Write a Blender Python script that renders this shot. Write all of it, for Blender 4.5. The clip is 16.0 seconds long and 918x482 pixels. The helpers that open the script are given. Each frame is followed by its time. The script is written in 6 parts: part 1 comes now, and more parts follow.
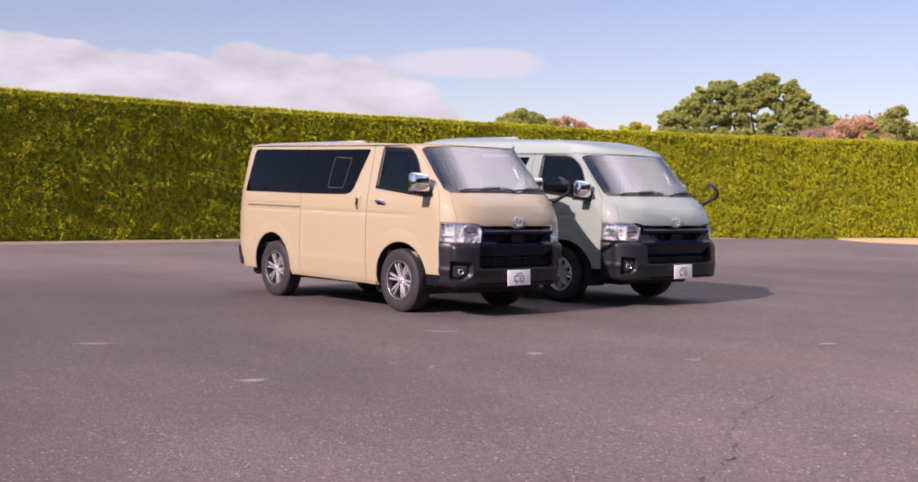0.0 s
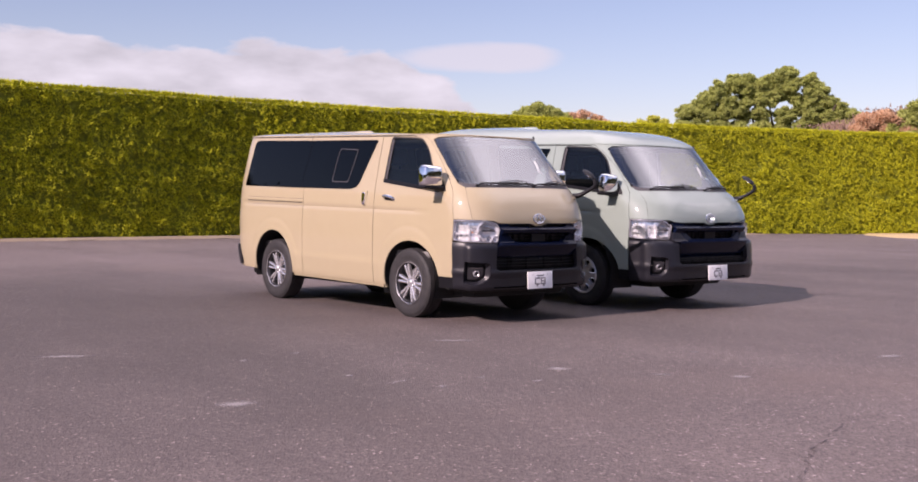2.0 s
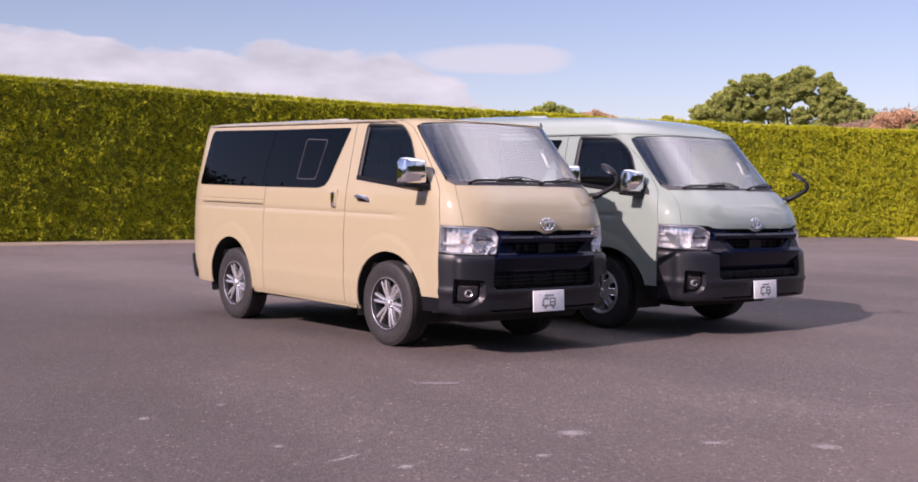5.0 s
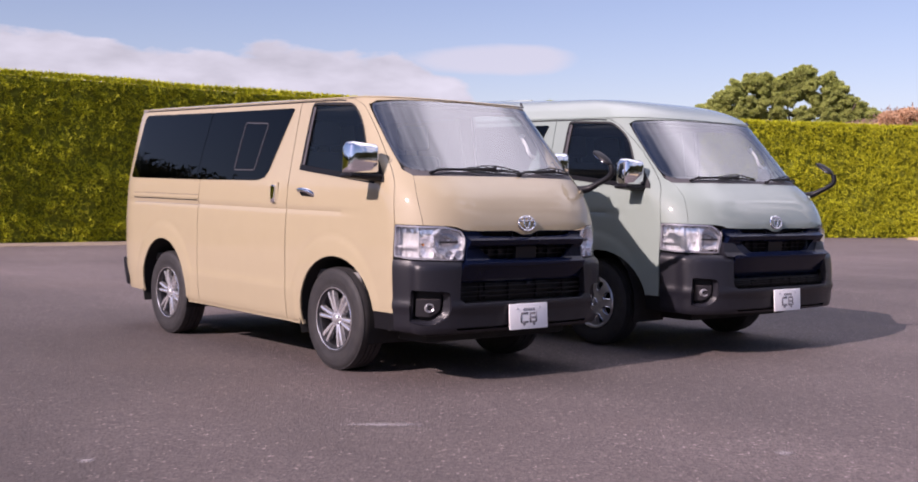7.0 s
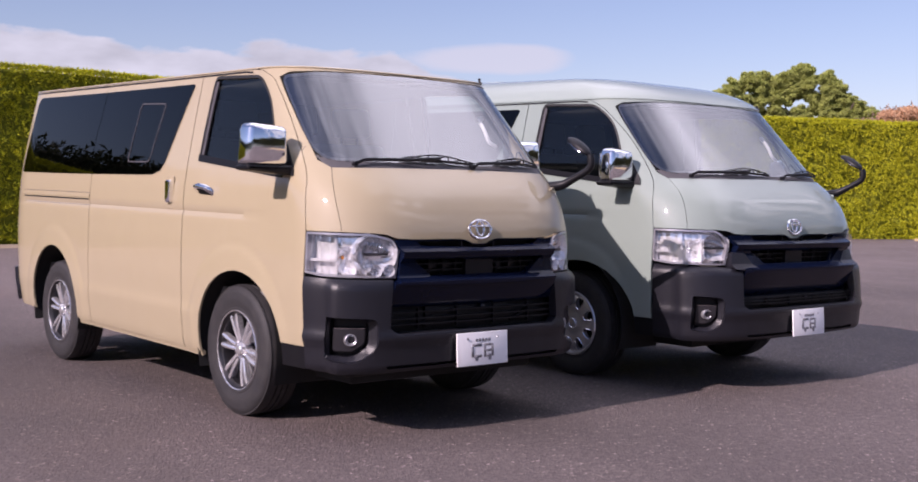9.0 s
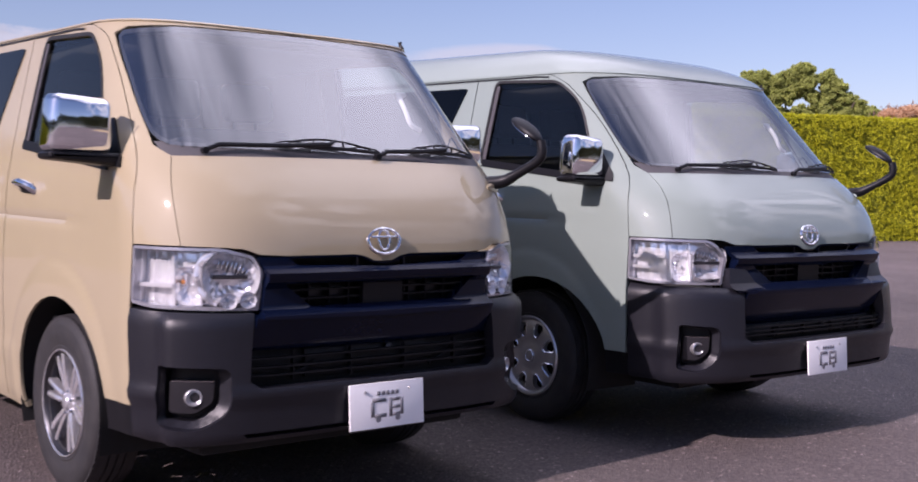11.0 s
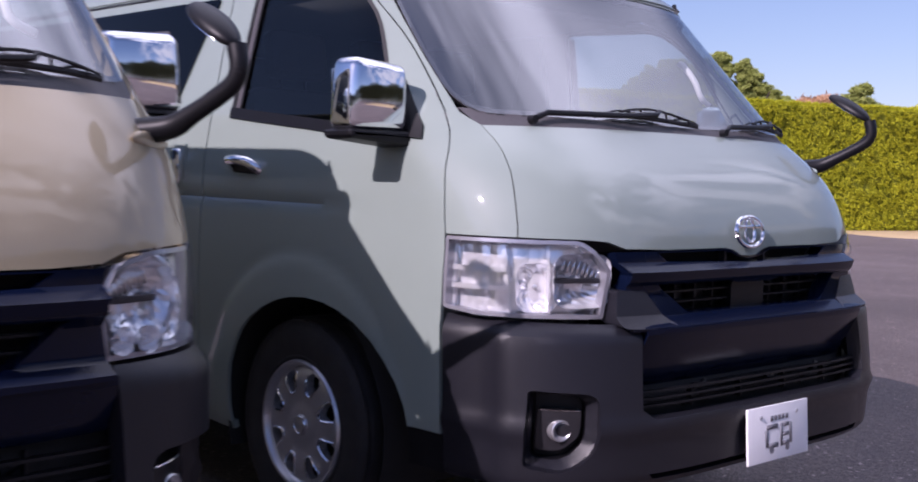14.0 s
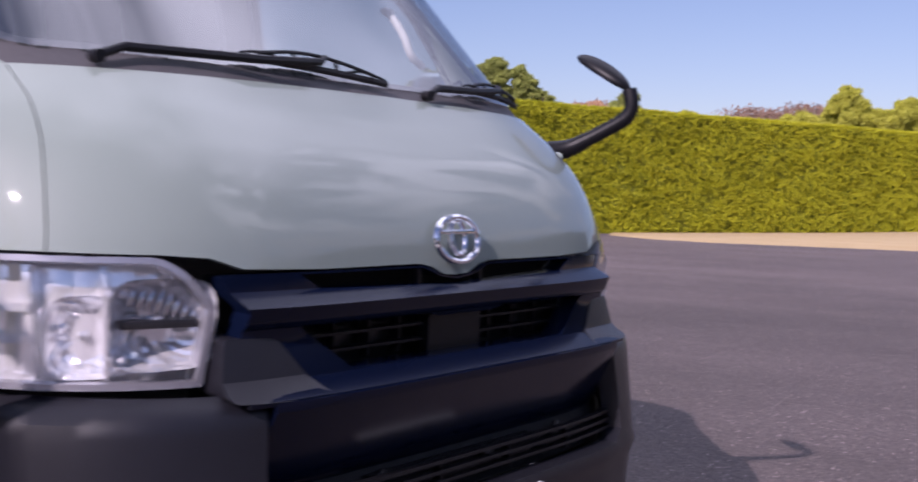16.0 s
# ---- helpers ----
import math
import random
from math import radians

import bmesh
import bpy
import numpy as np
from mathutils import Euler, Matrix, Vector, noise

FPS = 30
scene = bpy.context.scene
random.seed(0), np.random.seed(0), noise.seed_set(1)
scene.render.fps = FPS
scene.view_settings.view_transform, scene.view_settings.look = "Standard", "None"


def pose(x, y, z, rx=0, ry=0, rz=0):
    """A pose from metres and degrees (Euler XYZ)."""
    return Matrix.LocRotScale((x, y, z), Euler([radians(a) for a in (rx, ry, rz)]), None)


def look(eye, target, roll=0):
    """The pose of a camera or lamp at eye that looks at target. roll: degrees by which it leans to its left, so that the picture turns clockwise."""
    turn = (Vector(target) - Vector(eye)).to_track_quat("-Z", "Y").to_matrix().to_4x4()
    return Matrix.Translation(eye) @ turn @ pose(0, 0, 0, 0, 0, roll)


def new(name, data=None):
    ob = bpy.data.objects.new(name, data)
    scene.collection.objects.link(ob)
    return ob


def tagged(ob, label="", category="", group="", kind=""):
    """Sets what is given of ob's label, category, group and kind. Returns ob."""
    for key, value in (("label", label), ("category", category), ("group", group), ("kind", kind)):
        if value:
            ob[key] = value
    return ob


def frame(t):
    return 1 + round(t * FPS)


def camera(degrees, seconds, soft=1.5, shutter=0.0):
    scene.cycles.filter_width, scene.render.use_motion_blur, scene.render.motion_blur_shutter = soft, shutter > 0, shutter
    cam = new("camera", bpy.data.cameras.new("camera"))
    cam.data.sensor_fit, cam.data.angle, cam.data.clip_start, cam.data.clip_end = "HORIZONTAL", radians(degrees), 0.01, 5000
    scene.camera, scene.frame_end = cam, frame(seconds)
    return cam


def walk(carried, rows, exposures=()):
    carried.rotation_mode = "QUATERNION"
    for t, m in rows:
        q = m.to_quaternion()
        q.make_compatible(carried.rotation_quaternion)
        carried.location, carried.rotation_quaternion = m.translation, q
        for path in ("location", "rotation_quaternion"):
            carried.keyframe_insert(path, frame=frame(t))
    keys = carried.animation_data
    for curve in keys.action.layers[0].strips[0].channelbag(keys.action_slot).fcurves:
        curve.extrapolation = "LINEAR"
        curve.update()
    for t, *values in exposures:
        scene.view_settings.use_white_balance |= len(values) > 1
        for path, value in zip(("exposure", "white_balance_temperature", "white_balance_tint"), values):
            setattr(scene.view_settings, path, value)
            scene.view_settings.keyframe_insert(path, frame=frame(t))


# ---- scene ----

cam = camera(43.64, 16.0, soft=1.75, shutter=0.5)
PATH = [
    (0, (9.794, -8.443, 1.197), (8.2813, -7.1362, 1.1300), 0.80),
    (0.5, (9.628, -8.303, 1.207), (8.1118, -7.0010, 1.1321), 0.76),
    (1, (9.444, -8.150, 1.208), (7.9245, -6.8511, 1.1394), 0.74),
    (1.5, (9.229, -7.953, 1.205), (7.7047, -6.6596, 1.1305), 0.70),
    (2, (9.002, -7.751, 1.203), (7.4716, -6.4655, 1.1264), 0.73),
    (2.5, (8.748, -7.516, 1.199), (7.2101, -6.2389, 1.1250), 0.75),
    (3, (8.488, -7.268, 1.201), (6.9472, -5.9956, 1.1236), 0.70),
    (3.5, (8.240, -7.010, 1.206), (6.6972, -5.7394, 1.1284), 0.73),
    (4, (7.972, -6.743, 1.209), (6.4292, -5.4729, 1.1344), 0.74),
    (6.5, (6.662, -5.328, 1.160), (5.1167, -4.0606, 1.0859), 0.74),
    (7, (6.391, -5.004, 1.154), (4.8456, -3.7360, 1.0808), 0.71),
    (7.5, (6.099, -4.673, 1.153), (4.5554, -3.4038, 1.0790), 0.73),
    (8, (5.832, -4.356, 1.151), (4.2889, -3.0859, 1.0771), 0.73),
    (8.5, (5.575, -4.039, 1.153), (4.0323, -2.7673, 1.0788), 0.74),
    (11, (4.366, -2.444, 1.162), (2.8244, -1.1720, 1.0877), 0.76),
    (11.5, (4.129, -2.115, 1.161), (2.5963, -0.8319, 1.0829), 0.76),
    (12, (3.892, -1.785, 1.164), (2.3690, -0.4912, 1.0808), 0.86),
    (12.5, (3.653, -1.454, 1.154), (2.1409, -0.1485, 1.0693), 0.85),
    (13, (3.411, -1.124, 1.142), (1.9159, 0.2019, 1.0502), 0.95),
    (13.5, (3.195, -0.808, 1.133), (1.7218, 0.5409, 1.0421), 1.04),
    (14, (2.991, -0.503, 1.122), (1.5423, 0.8726, 1.0275), 1.17),
    (14.5, (2.808, -0.191, 1.111), (1.3989, 1.2254, 1.0140), 1.24),
    (15, (2.680, 0.081, 1.118), (1.3217, 1.5455, 1.0179), 1.37),
    (15.5, (2.544, 0.368, 1.119), (1.2639, 1.9011, 1.0203), 1.47),
    (16, (2.434, 0.642, 1.095), (1.2701, 2.2666, 1.0133), 1.40),
]
walk(cam, [(t, look(eye, target, roll)) for t, eye, target, roll in PATH], exposures=[(0.0, 0.87, 6850, 38), (4.0, 0.84, 6700, 38), (8.5, 0.77, 6450, 37), (11.0, 0.71, 6200, 38), (12.5, 0.66, 6050, 39), (14.0, 0.64, 5950, 39), (16.0, 0.51, 6050, 39)])

# ---- light: low winter sun square to the vans' sides, blue sky with a bank of cloud ----
SUN_EL, SUN_AZ = radians(32.6), radians(-85.0)  # azimuth counted from +x towards +y
sun_dir = Vector((math.cos(SUN_EL) * math.cos(SUN_AZ), math.cos(SUN_EL) * math.sin(SUN_AZ), math.sin(SUN_EL)))
sun = new("sun", bpy.data.lights.new("sun", "SUN"))
sun.data.energy, sun.data.angle, sun.data.color = 3.35, radians(0.55), (1.0, 0.93, 0.83)
sun.matrix_world = look(sun_dir * 60, (0, 0, 0))

world = bpy.data.worlds.new("sky")
scene.world = world
world.use_nodes = True


def sky_nodes():
    nt = world.node_tree
    nt.nodes.clear()
    n = lambda kind: nt.nodes.new(kind)
    link = nt.links.new

    def maths(op, a, b=None, c=None):
        m = n("ShaderNodeMath")
        m.operation = op
        for i, v in enumerate((a, b, c)):
            if v is None:
                continue
            if isinstance(v, (int, float)):
                m.inputs[i].default_value = v
            else:
                link(v, m.inputs[i])
        return m.outputs[0]

    sky = n("ShaderNodeTexSky")
    sky.sky_type, sky.sun_disc = "NISHITA", False
    sky.sun_elevation, sky.sun_rotation = SUN_EL, math.pi / 2 - SUN_AZ
    sky.air_density, sky.dust_density, sky.ozone_density = 1.0, 0.35, 2.5
    base = n("ShaderNodeBackground")
    base.inputs[1].default_value = SKY_STRENGTH
    link(sky.outputs[0], base.inputs[0])
    tc = n("ShaderNodeTexCoord")
    sep = n("ShaderNodeSeparateXYZ")
    link(tc.outputs["Generated"], sep.inputs[0])
    x, y, z = sep.outputs
    az = maths("ARCTAN2", y, x)
    el = maths("ARCSINE", z)
    comb = n("ShaderNodeCombineXYZ")
    link(maths("MULTIPLY", az, 9.0), comb.inputs[0])
    link(maths("MULTIPLY", el, 22.0), comb.inputs[1])
    noise1 = n("ShaderNodeTexNoise")
    noise1.inputs["Scale"].default_value, noise1.inputs["Detail"].default_value, noise1.inputs["Roughness"].default_value = 1.0, 7.0, 0.52
    link(comb.outputs[0], noise1.inputs["Vector"])
    # heaped bank: its top falls from about nine degrees towards the north-west to the horizon
    top = maths("MULTIPLY", maths("SUBTRACT", az, 2.27), 0.52)
    top = maths("MINIMUM", maths("MAXIMUM", top, 0.02), 0.127)
    heap = maths("MULTIPLY_ADD", maths("SUBTRACT", noise1.outputs["Fac"], 0.5), 0.075, top)
    bank = n("ShaderNodeMapRange")
    bank.interpolation_type = "SMOOTHSTEP"
    bank.inputs["From Min"].default_value, bank.inputs["From Max"].default_value = -0.002, 0.006
    link(maths("SUBTRACT", heap, el), bank.inputs["Value"])
    # a flat lens of cloud beside the bank
    du = maths("DIVIDE", maths("SUBTRACT", az, 2.43), 0.085)
    dv = maths("DIVIDE", maths("SUBTRACT", el, 0.120), 0.015)
    rr = maths("ADD", maths("MULTIPLY", du, du), maths("MULTIPLY", dv, dv))
    rr = maths("MULTIPLY_ADD", maths("SUBTRACT", noise1.outputs["Fac"], 0.5), 1.6, rr)
    puff = n("ShaderNodeMapRange")
    puff.interpolation_type = "SMOOTHSTEP"
    puff.inputs["From Min"].default_value, puff.inputs["From Max"].default_value = 1.1, 0.3
    puff.inputs["To Max"].default_value = 0.75
    link(rr, puff.inputs["Value"])
    # thin veils over the whole sky
    stretch = n("ShaderNodeMapping")
    stretch.inputs["Scale"].default_value = (1.5, 1.5, 1.5)
    stretch.inputs["Location"].default_value = (0.35, 0.2, 0.1)
    link(tc.outputs["Generated"], stretch.inputs[0])
    noise2 = n("ShaderNodeTexNoise")
    noise2.inputs["Scale"].default_value, noise2.inputs["Detail"].default_value, noise2.inputs["Roughness"].default_value = 2.2, 3.0, 0.5
    link(stretch.outputs[0], noise2.inputs["Vector"])
    veil = n("ShaderNodeMapRange")
    veil.interpolation_type = "SMOOTHSTEP"
    veil.inputs["From Min"].default_value, veil.inputs["From Max"].default_value = 0.26, 0.78
    veil.inputs["To Max"].default_value = 0.95
    # a broad sheet of cloud high over the hedge, thinning outwards
    near = n("ShaderNodeVectorMath")
    near.operation = "DOT_PRODUCT"
    near.inputs[1].default_value = (-0.25, 0.60, 0.76)
    link(tc.outputs["Generated"], near.inputs[0])
    sheet = n("ShaderNodeMapRange")
    sheet.interpolation_type = "SMOOTHSTEP"
    sheet.inputs["From Min"].default_value, sheet.inputs["From Max"].default_value = 0.30, 0.92
    sheet.inputs["To Min"].default_value, sheet.inputs["To Max"].default_value = -0.30, 0.10
    link(near.outputs["Value"], sheet.inputs["Value"])
    # heaped cloud half-way up in the north-east
    beyond = n("ShaderNodeVectorMath")
    beyond.operation = "DOT_PRODUCT"
    beyond.inputs[1].default_value = (0.48, 0.76, 0.44)
    link(tc.outputs["Generated"], beyond.inputs[0])
    heaped = n("ShaderNodeMapRange")
    heaped.interpolation_type = "SMOOTHSTEP"
    heaped.inputs["From Min"].default_value, heaped.inputs["From Max"].default_value = 0.82, 0.95
    link(beyond.outputs["Value"], heaped.inputs["Value"])
    noise3 = n("ShaderNodeTexNoise")
    noise3.inputs["Scale"].default_value, noise3.inputs["Detail"].default_value, noise3.inputs["Roughness"].default_value, noise3.inputs["Distortion"].default_value = 5.5, 5.0, 0.55, 0.7
    link(tc.outputs["Generated"], noise3.inputs["Vector"])
    tufts = n("ShaderNodeMapRange")
    tufts.interpolation_type = "SMOOTHSTEP"
    tufts.inputs["From Min"].default_value, tufts.inputs["From Max"].default_value = 0.43, 0.60
    link(noise3.outputs["Fac"], tufts.inputs["Value"])
    tufted = maths("MULTIPLY", tufts.outputs[0], heaped.outputs[0])
    link(maths("ADD", maths("MULTIPLY_ADD", noise2.outputs["Fac"], 0.75, 0.14), sheet.outputs[0]), veil.inputs["Value"])
    high = n("ShaderNodeMapRange")
    high.interpolation_type = "SMOOTHSTEP"
    high.inputs["From Min"].default_value, high.inputs["From Max"].default_value = 0.42, 0.85
    high.inputs["To Min"].default_value = 0.12
    link(el, high.inputs["Value"])
    veils = maths("MAXIMUM", maths("MULTIPLY", veil.outputs[0], high.outputs[0]), tufted)
    haze = n("ShaderNodeMapRange")
    haze.interpolation_type = "SMOOTHSTEP"
    haze.inputs["From Min"].default_value, haze.inputs["From Max"].default_value = 0.34, -0.02
    haze.inputs["To Max"].default_value = 0.16
    link(el, haze.inputs["Value"])
    fac = maths("MAXIMUM", puff.outputs[0], maths("MAXIMUM", maths("MAXIMUM", maths("MULTIPLY", bank.outputs[0], 0.93), veils), haze.outputs[0]))
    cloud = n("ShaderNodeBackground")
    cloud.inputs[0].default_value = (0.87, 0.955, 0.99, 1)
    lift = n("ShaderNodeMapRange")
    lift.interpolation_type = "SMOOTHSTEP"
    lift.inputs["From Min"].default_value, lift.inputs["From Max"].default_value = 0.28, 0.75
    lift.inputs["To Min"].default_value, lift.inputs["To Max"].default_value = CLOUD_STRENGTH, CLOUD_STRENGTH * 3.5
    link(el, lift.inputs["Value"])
    # heaps and hollows inside the clouds
    lumps = n("ShaderNodeMapRange")
    lumps.inputs["From Min"].default_value, lumps.inputs["From Max"].default_value = 0.30, 0.70
    lumps.inputs["To Min"].default_value, lumps.inputs["To Max"].default_value = 0.76, 1.10
    lump_tex = n("ShaderNodeTexNoise")
    lump_tex.inputs["Scale"].default_value, lump_tex.inputs["Detail"].default_value = 1.7, 5.0
    link(comb.outputs[0], lump_tex.inputs["Vector"])
    link(lump_tex.outputs["Fac"], lumps.inputs["Value"])
    thick = n("ShaderNodeMapRange")
    thick.inputs["From Min"].default_value, thick.inputs["From Max"].default_value = 0.35, 0.68
    thick.inputs["To Min"].default_value, thick.inputs["To Max"].default_value = 0.88, 1.12
    thick_tex = n("ShaderNodeTexNoise")
    thick_tex.inputs["Scale"].default_value, thick_tex.inputs["Detail"].default_value, thick_tex.inputs["Roughness"].default_value = 1.6, 2.0, 0.5
    link(tc.outputs["Generated"], thick_tex.inputs["Vector"])
    link(thick_tex.outputs["Fac"], thick.inputs["Value"])
    aloft = n("ShaderNodeMapRange")
    aloft.inputs["From Min"].default_value, aloft.inputs["From Max"].default_value = 0.35, 0.6
    link(el, aloft.inputs["Value"])
    upper = n("ShaderNodeMix")
    link(aloft.outputs[0], upper.inputs["Factor"])
    link(thick.outputs[0], upper.inputs["B"])
    upper.inputs["A"].default_value = 1.0
    even = n("ShaderNodeMix")
    link(bank.outputs[0], even.inputs["Factor"])
    link(lumps.outputs[0], even.inputs["B"])
    link(upper.outputs["Result"], even.inputs["A"])
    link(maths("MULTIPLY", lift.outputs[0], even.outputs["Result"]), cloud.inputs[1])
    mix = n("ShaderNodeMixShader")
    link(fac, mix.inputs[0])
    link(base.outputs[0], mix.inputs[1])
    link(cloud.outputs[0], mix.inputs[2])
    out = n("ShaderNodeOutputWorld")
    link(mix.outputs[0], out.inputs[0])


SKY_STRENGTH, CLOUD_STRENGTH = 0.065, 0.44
sky_nodes()


# ---- materials ----
def material(name, colour, rough=0.5, metal=0.0, grain=0.0, grain_scale=40.0, bump=0.0, bump_scale=120.0, coat=0.0,
             spots=None, spot_scale=3.0, spot_amount=0.3, spec=0.5):
    """A principled material with colour grain, a second coarser stain colour and fine relief, in metres."""
    m = bpy.data.materials.new(name)
    m.use_nodes = True
    nt = m.node_tree
    b = nt.nodes["Principled BSDF"]
    b.inputs["Base Color"].default_value = (*colour, 1)
    b.inputs["Roughness"].default_value, b.inputs["Metallic"].default_value = rough, metal
    b.inputs["Specular IOR Level"].default_value = spec
    b.inputs["Coat Weight"].default_value, b.inputs["Coat Roughness"].default_value = coat, 0.03
    tc = nt.nodes.new("ShaderNodeTexCoord")
    if grain or spots:
        n1 = nt.nodes.new("ShaderNodeTexNoise")
        n1.inputs["Scale"].default_value, n1.inputs["Detail"].default_value = grain_scale, 6
        nt.links.new(tc.outputs["Object"], n1.inputs["Vector"])
        ramp = nt.nodes.new("ShaderNodeMapRange")
        ramp.inputs["From Min"].default_value, ramp.inputs["From Max"].default_value = 0.25, 0.75
        ramp.inputs["To Min"].default_value, ramp.inputs["To Max"].default_value = 1 - grain, 1 + grain
        nt.links.new(n1.outputs["Fac"], ramp.inputs["Value"])
        mul = nt.nodes.new("ShaderNodeVectorMath")
        mul.operation = "SCALE"
        mul.inputs[0].default_value = colour
        nt.links.new(ramp.outputs[0], mul.inputs["Scale"])
        last = mul.outputs[0]
        if spots:
            n2 = nt.nodes.new("ShaderNodeTexNoise")
            n2.inputs["Scale"].default_value, n2.inputs["Detail"].default_value, n2.inputs["Roughness"].default_value = spot_scale, 5, 0.6
            nt.links.new(tc.outputs["Object"], n2.inputs["Vector"])
            r2 = nt.nodes.new("ShaderNodeMapRange")
            r2.inputs["From Min"].default_value, r2.inputs["From Max"].default_value = 0.42, 0.68
            r2.inputs["To Max"].default_value = spot_amount
            nt.links.new(n2.outputs["Fac"], r2.inputs["Value"])
            mx = nt.nodes.new("ShaderNodeMix")
            mx.data_type = "RGBA"
            mx.inputs["B"].default_value = (*spots, 1)
            nt.links.new(r2.outputs[0], mx.inputs["Factor"])
            nt.links.new(last, mx.inputs["A"])
            last = mx.outputs["Result"]
        nt.links.new(last, b.inputs["Base Color"])
    if bump:
        n3 = nt.nodes.new("ShaderNodeTexNoise")
        n3.inputs["Scale"].default_value, n3.inputs["Detail"].default_value = bump_scale, 5
        nt.links.new(tc.outputs["Object"], n3.inputs["Vector"])
        bp = nt.nodes.new("ShaderNodeBump")
        bp.inputs["Distance"].default_value = bump
        bp.inputs["Strength"].default_value = 1.0
        nt.links.new(n3.outputs["Fac"], bp.inputs["Height"])
        nt.links.new(bp.outputs[0], b.inputs["Normal"])
    return m


def glass(name, tint, r0=0.06, rough=0.0):
    """A pane: clear or tinted passage under a reflection that grows towards grazing."""
    m = bpy.data.materials.new(name)
    m.use_nodes = True
    nt = m.node_tree
    nt.nodes.clear()
    lw = nt.nodes.new("ShaderNodeLayerWeight")
    lw.inputs[0].default_value = 0.5
    pw = nt.nodes.new("ShaderNodeMath")
    pw.operation = "POWER"
    pw.inputs[1].default_value = 5.0
    nt.links.new(lw.outputs["Facing"], pw.inputs[0])
    ma = nt.nodes.new("ShaderNodeMath")
    ma.operation = "MULTIPLY_ADD"
    ma.inputs[1].default_value, ma.inputs[2].default_value = 1 - r0, r0
    nt.links.new(pw.outputs[0], ma.inputs[0])
    tr = nt.nodes.new("ShaderNodeBsdfTransparent")
    tr.inputs[0].default_value = (*tint, 1)
    gl = nt.nodes.new("ShaderNodeBsdfGlossy")
    gl.inputs["Roughness"].default_value = rough
    mx = nt.nodes.new("ShaderNodeMixShader")
    out = nt.nodes.new("ShaderNodeOutputMaterial")
    nt.links.new(ma.outputs[0], mx.inputs[0])
    nt.links.new(tr.outputs[0], mx.inputs[1])
    nt.links.new(gl.outputs[0], mx.inputs[2])
    nt.links.new(mx.outputs[0], out.inputs[0])
    return m


PAINT_BEIGE = material("beige_paint", (0.408, 0.342, 0.222), 0.5, 0.0, 0.015, 6.0, coat=0.9, spec=0.2)
PAINT_GREY = material("grey_green_paint", (0.262, 0.316, 0.284), 0.5, 0.0, 0.015, 6.0, coat=0.9, spec=0.2)
for paint_ in (PAINT_BEIGE, PAINT_GREY):
    paint_.node_tree.nodes["Principled BSDF"].inputs["Coat IOR"].default_value = 1.62
PLASTIC = material("grey_textured_plastic", (0.0125, 0.0125, 0.0175), 0.36, 0.0, 0.08, 60.0, 0.0004, 900.0, spec=0.45)
BLACK = material("black_plastic", (0.006, 0.006, 0.008), 0.45, 0.0, 0.1, 30.0, spec=0.3)
# black trim; the blue in its base colour stands in for reflected sky
GLOSS_BLACK = material("sky_tinted_black_trim", (0.003, 0.006, 0.020), 0.15, coat=0.0, spec=0.23, grain=0.05)
RUBBER = material("rubber", (0.014, 0.014, 0.015), 0.6, 0.0, 0.15, 25.0, 0.0008, 300.0)
TYRE = material("tyre_rubber", (0.024, 0.023, 0.025), 0.68, 0.0, 0.2, 18.0, 0.001, 250.0, spots=(0.045, 0.040, 0.036), spot_scale=9.0, spot_amount=0.35)
CHROME = material("chrome", (0.86, 0.87, 0.90), 0.05, 1.0)
SILVER = material("silver_paint", (0.60, 0.60, 0.62), 0.30, 0.7, 0.04, 60.0)
MACHINED = material("machined_alloy", (0.74, 0.73, 0.75), 0.24, 0.75, 0.05, 80.0)
DARK_ALLOY = material("dark_alloy", (0.045, 0.045, 0.05), 0.35, 0.7, 0.05, 60.0)
REFLECTOR = material("reflector_chrome", (0.95, 0.95, 0.97), 0.10, 0.62)
FROST = material("frosted_lamp_trim", (0.40, 0.40, 0.44), 0.25, 0.5, 0.05, 80.0)
SATIN = material("satin_grey_bezel", (0.024, 0.023, 0.027), 0.28, 0.2)
AMBER = material("amber_lens", (0.75, 0.25, 0.04), 0.2)
PLATE = material("plate_white", (0.90, 0.90, 0.91), 0.6, 0.0, 0.02, 30.0)
PRINT = material("plate_grey_print", (0.16, 0.16, 0.18), 0.5)
UNDER = material("underbody_black", (0.012, 0.012, 0.012), 0.8, 0.0, 0.2, 20.0)
CLOTH = material("seat_cloth", (0.06, 0.06, 0.065), 0.9, 0.0, 0.2, 200.0, 0.0008, 500.0)
TRIM_GREY = material("interior_grey_trim", (0.20, 0.195, 0.19), 0.7, 0.0, 0.06, 90.0, 0.0004, 400.0)
DASH = material("dashboard_grey", (0.13, 0.128, 0.13), 0.65, 0.0, 0.08, 120.0, 0.0004, 500.0)
PALE_TRIM = material("pale_cabin_trim", (0.78, 0.77, 0.74), 0.6, 0.0, 0.05, 60.0)
COWL = material("cowl_grey_plastic", (0.07, 0.066, 0.072), 0.6, 0.0, 0.08, 120.0)
WINDSCREEN = glass("windscreen_glass", (0.70, 0.76, 0.78), r0=0.33)
DOOR_GLASS = glass("door_glass", (0.42, 0.48, 0.46), r0=0.06)
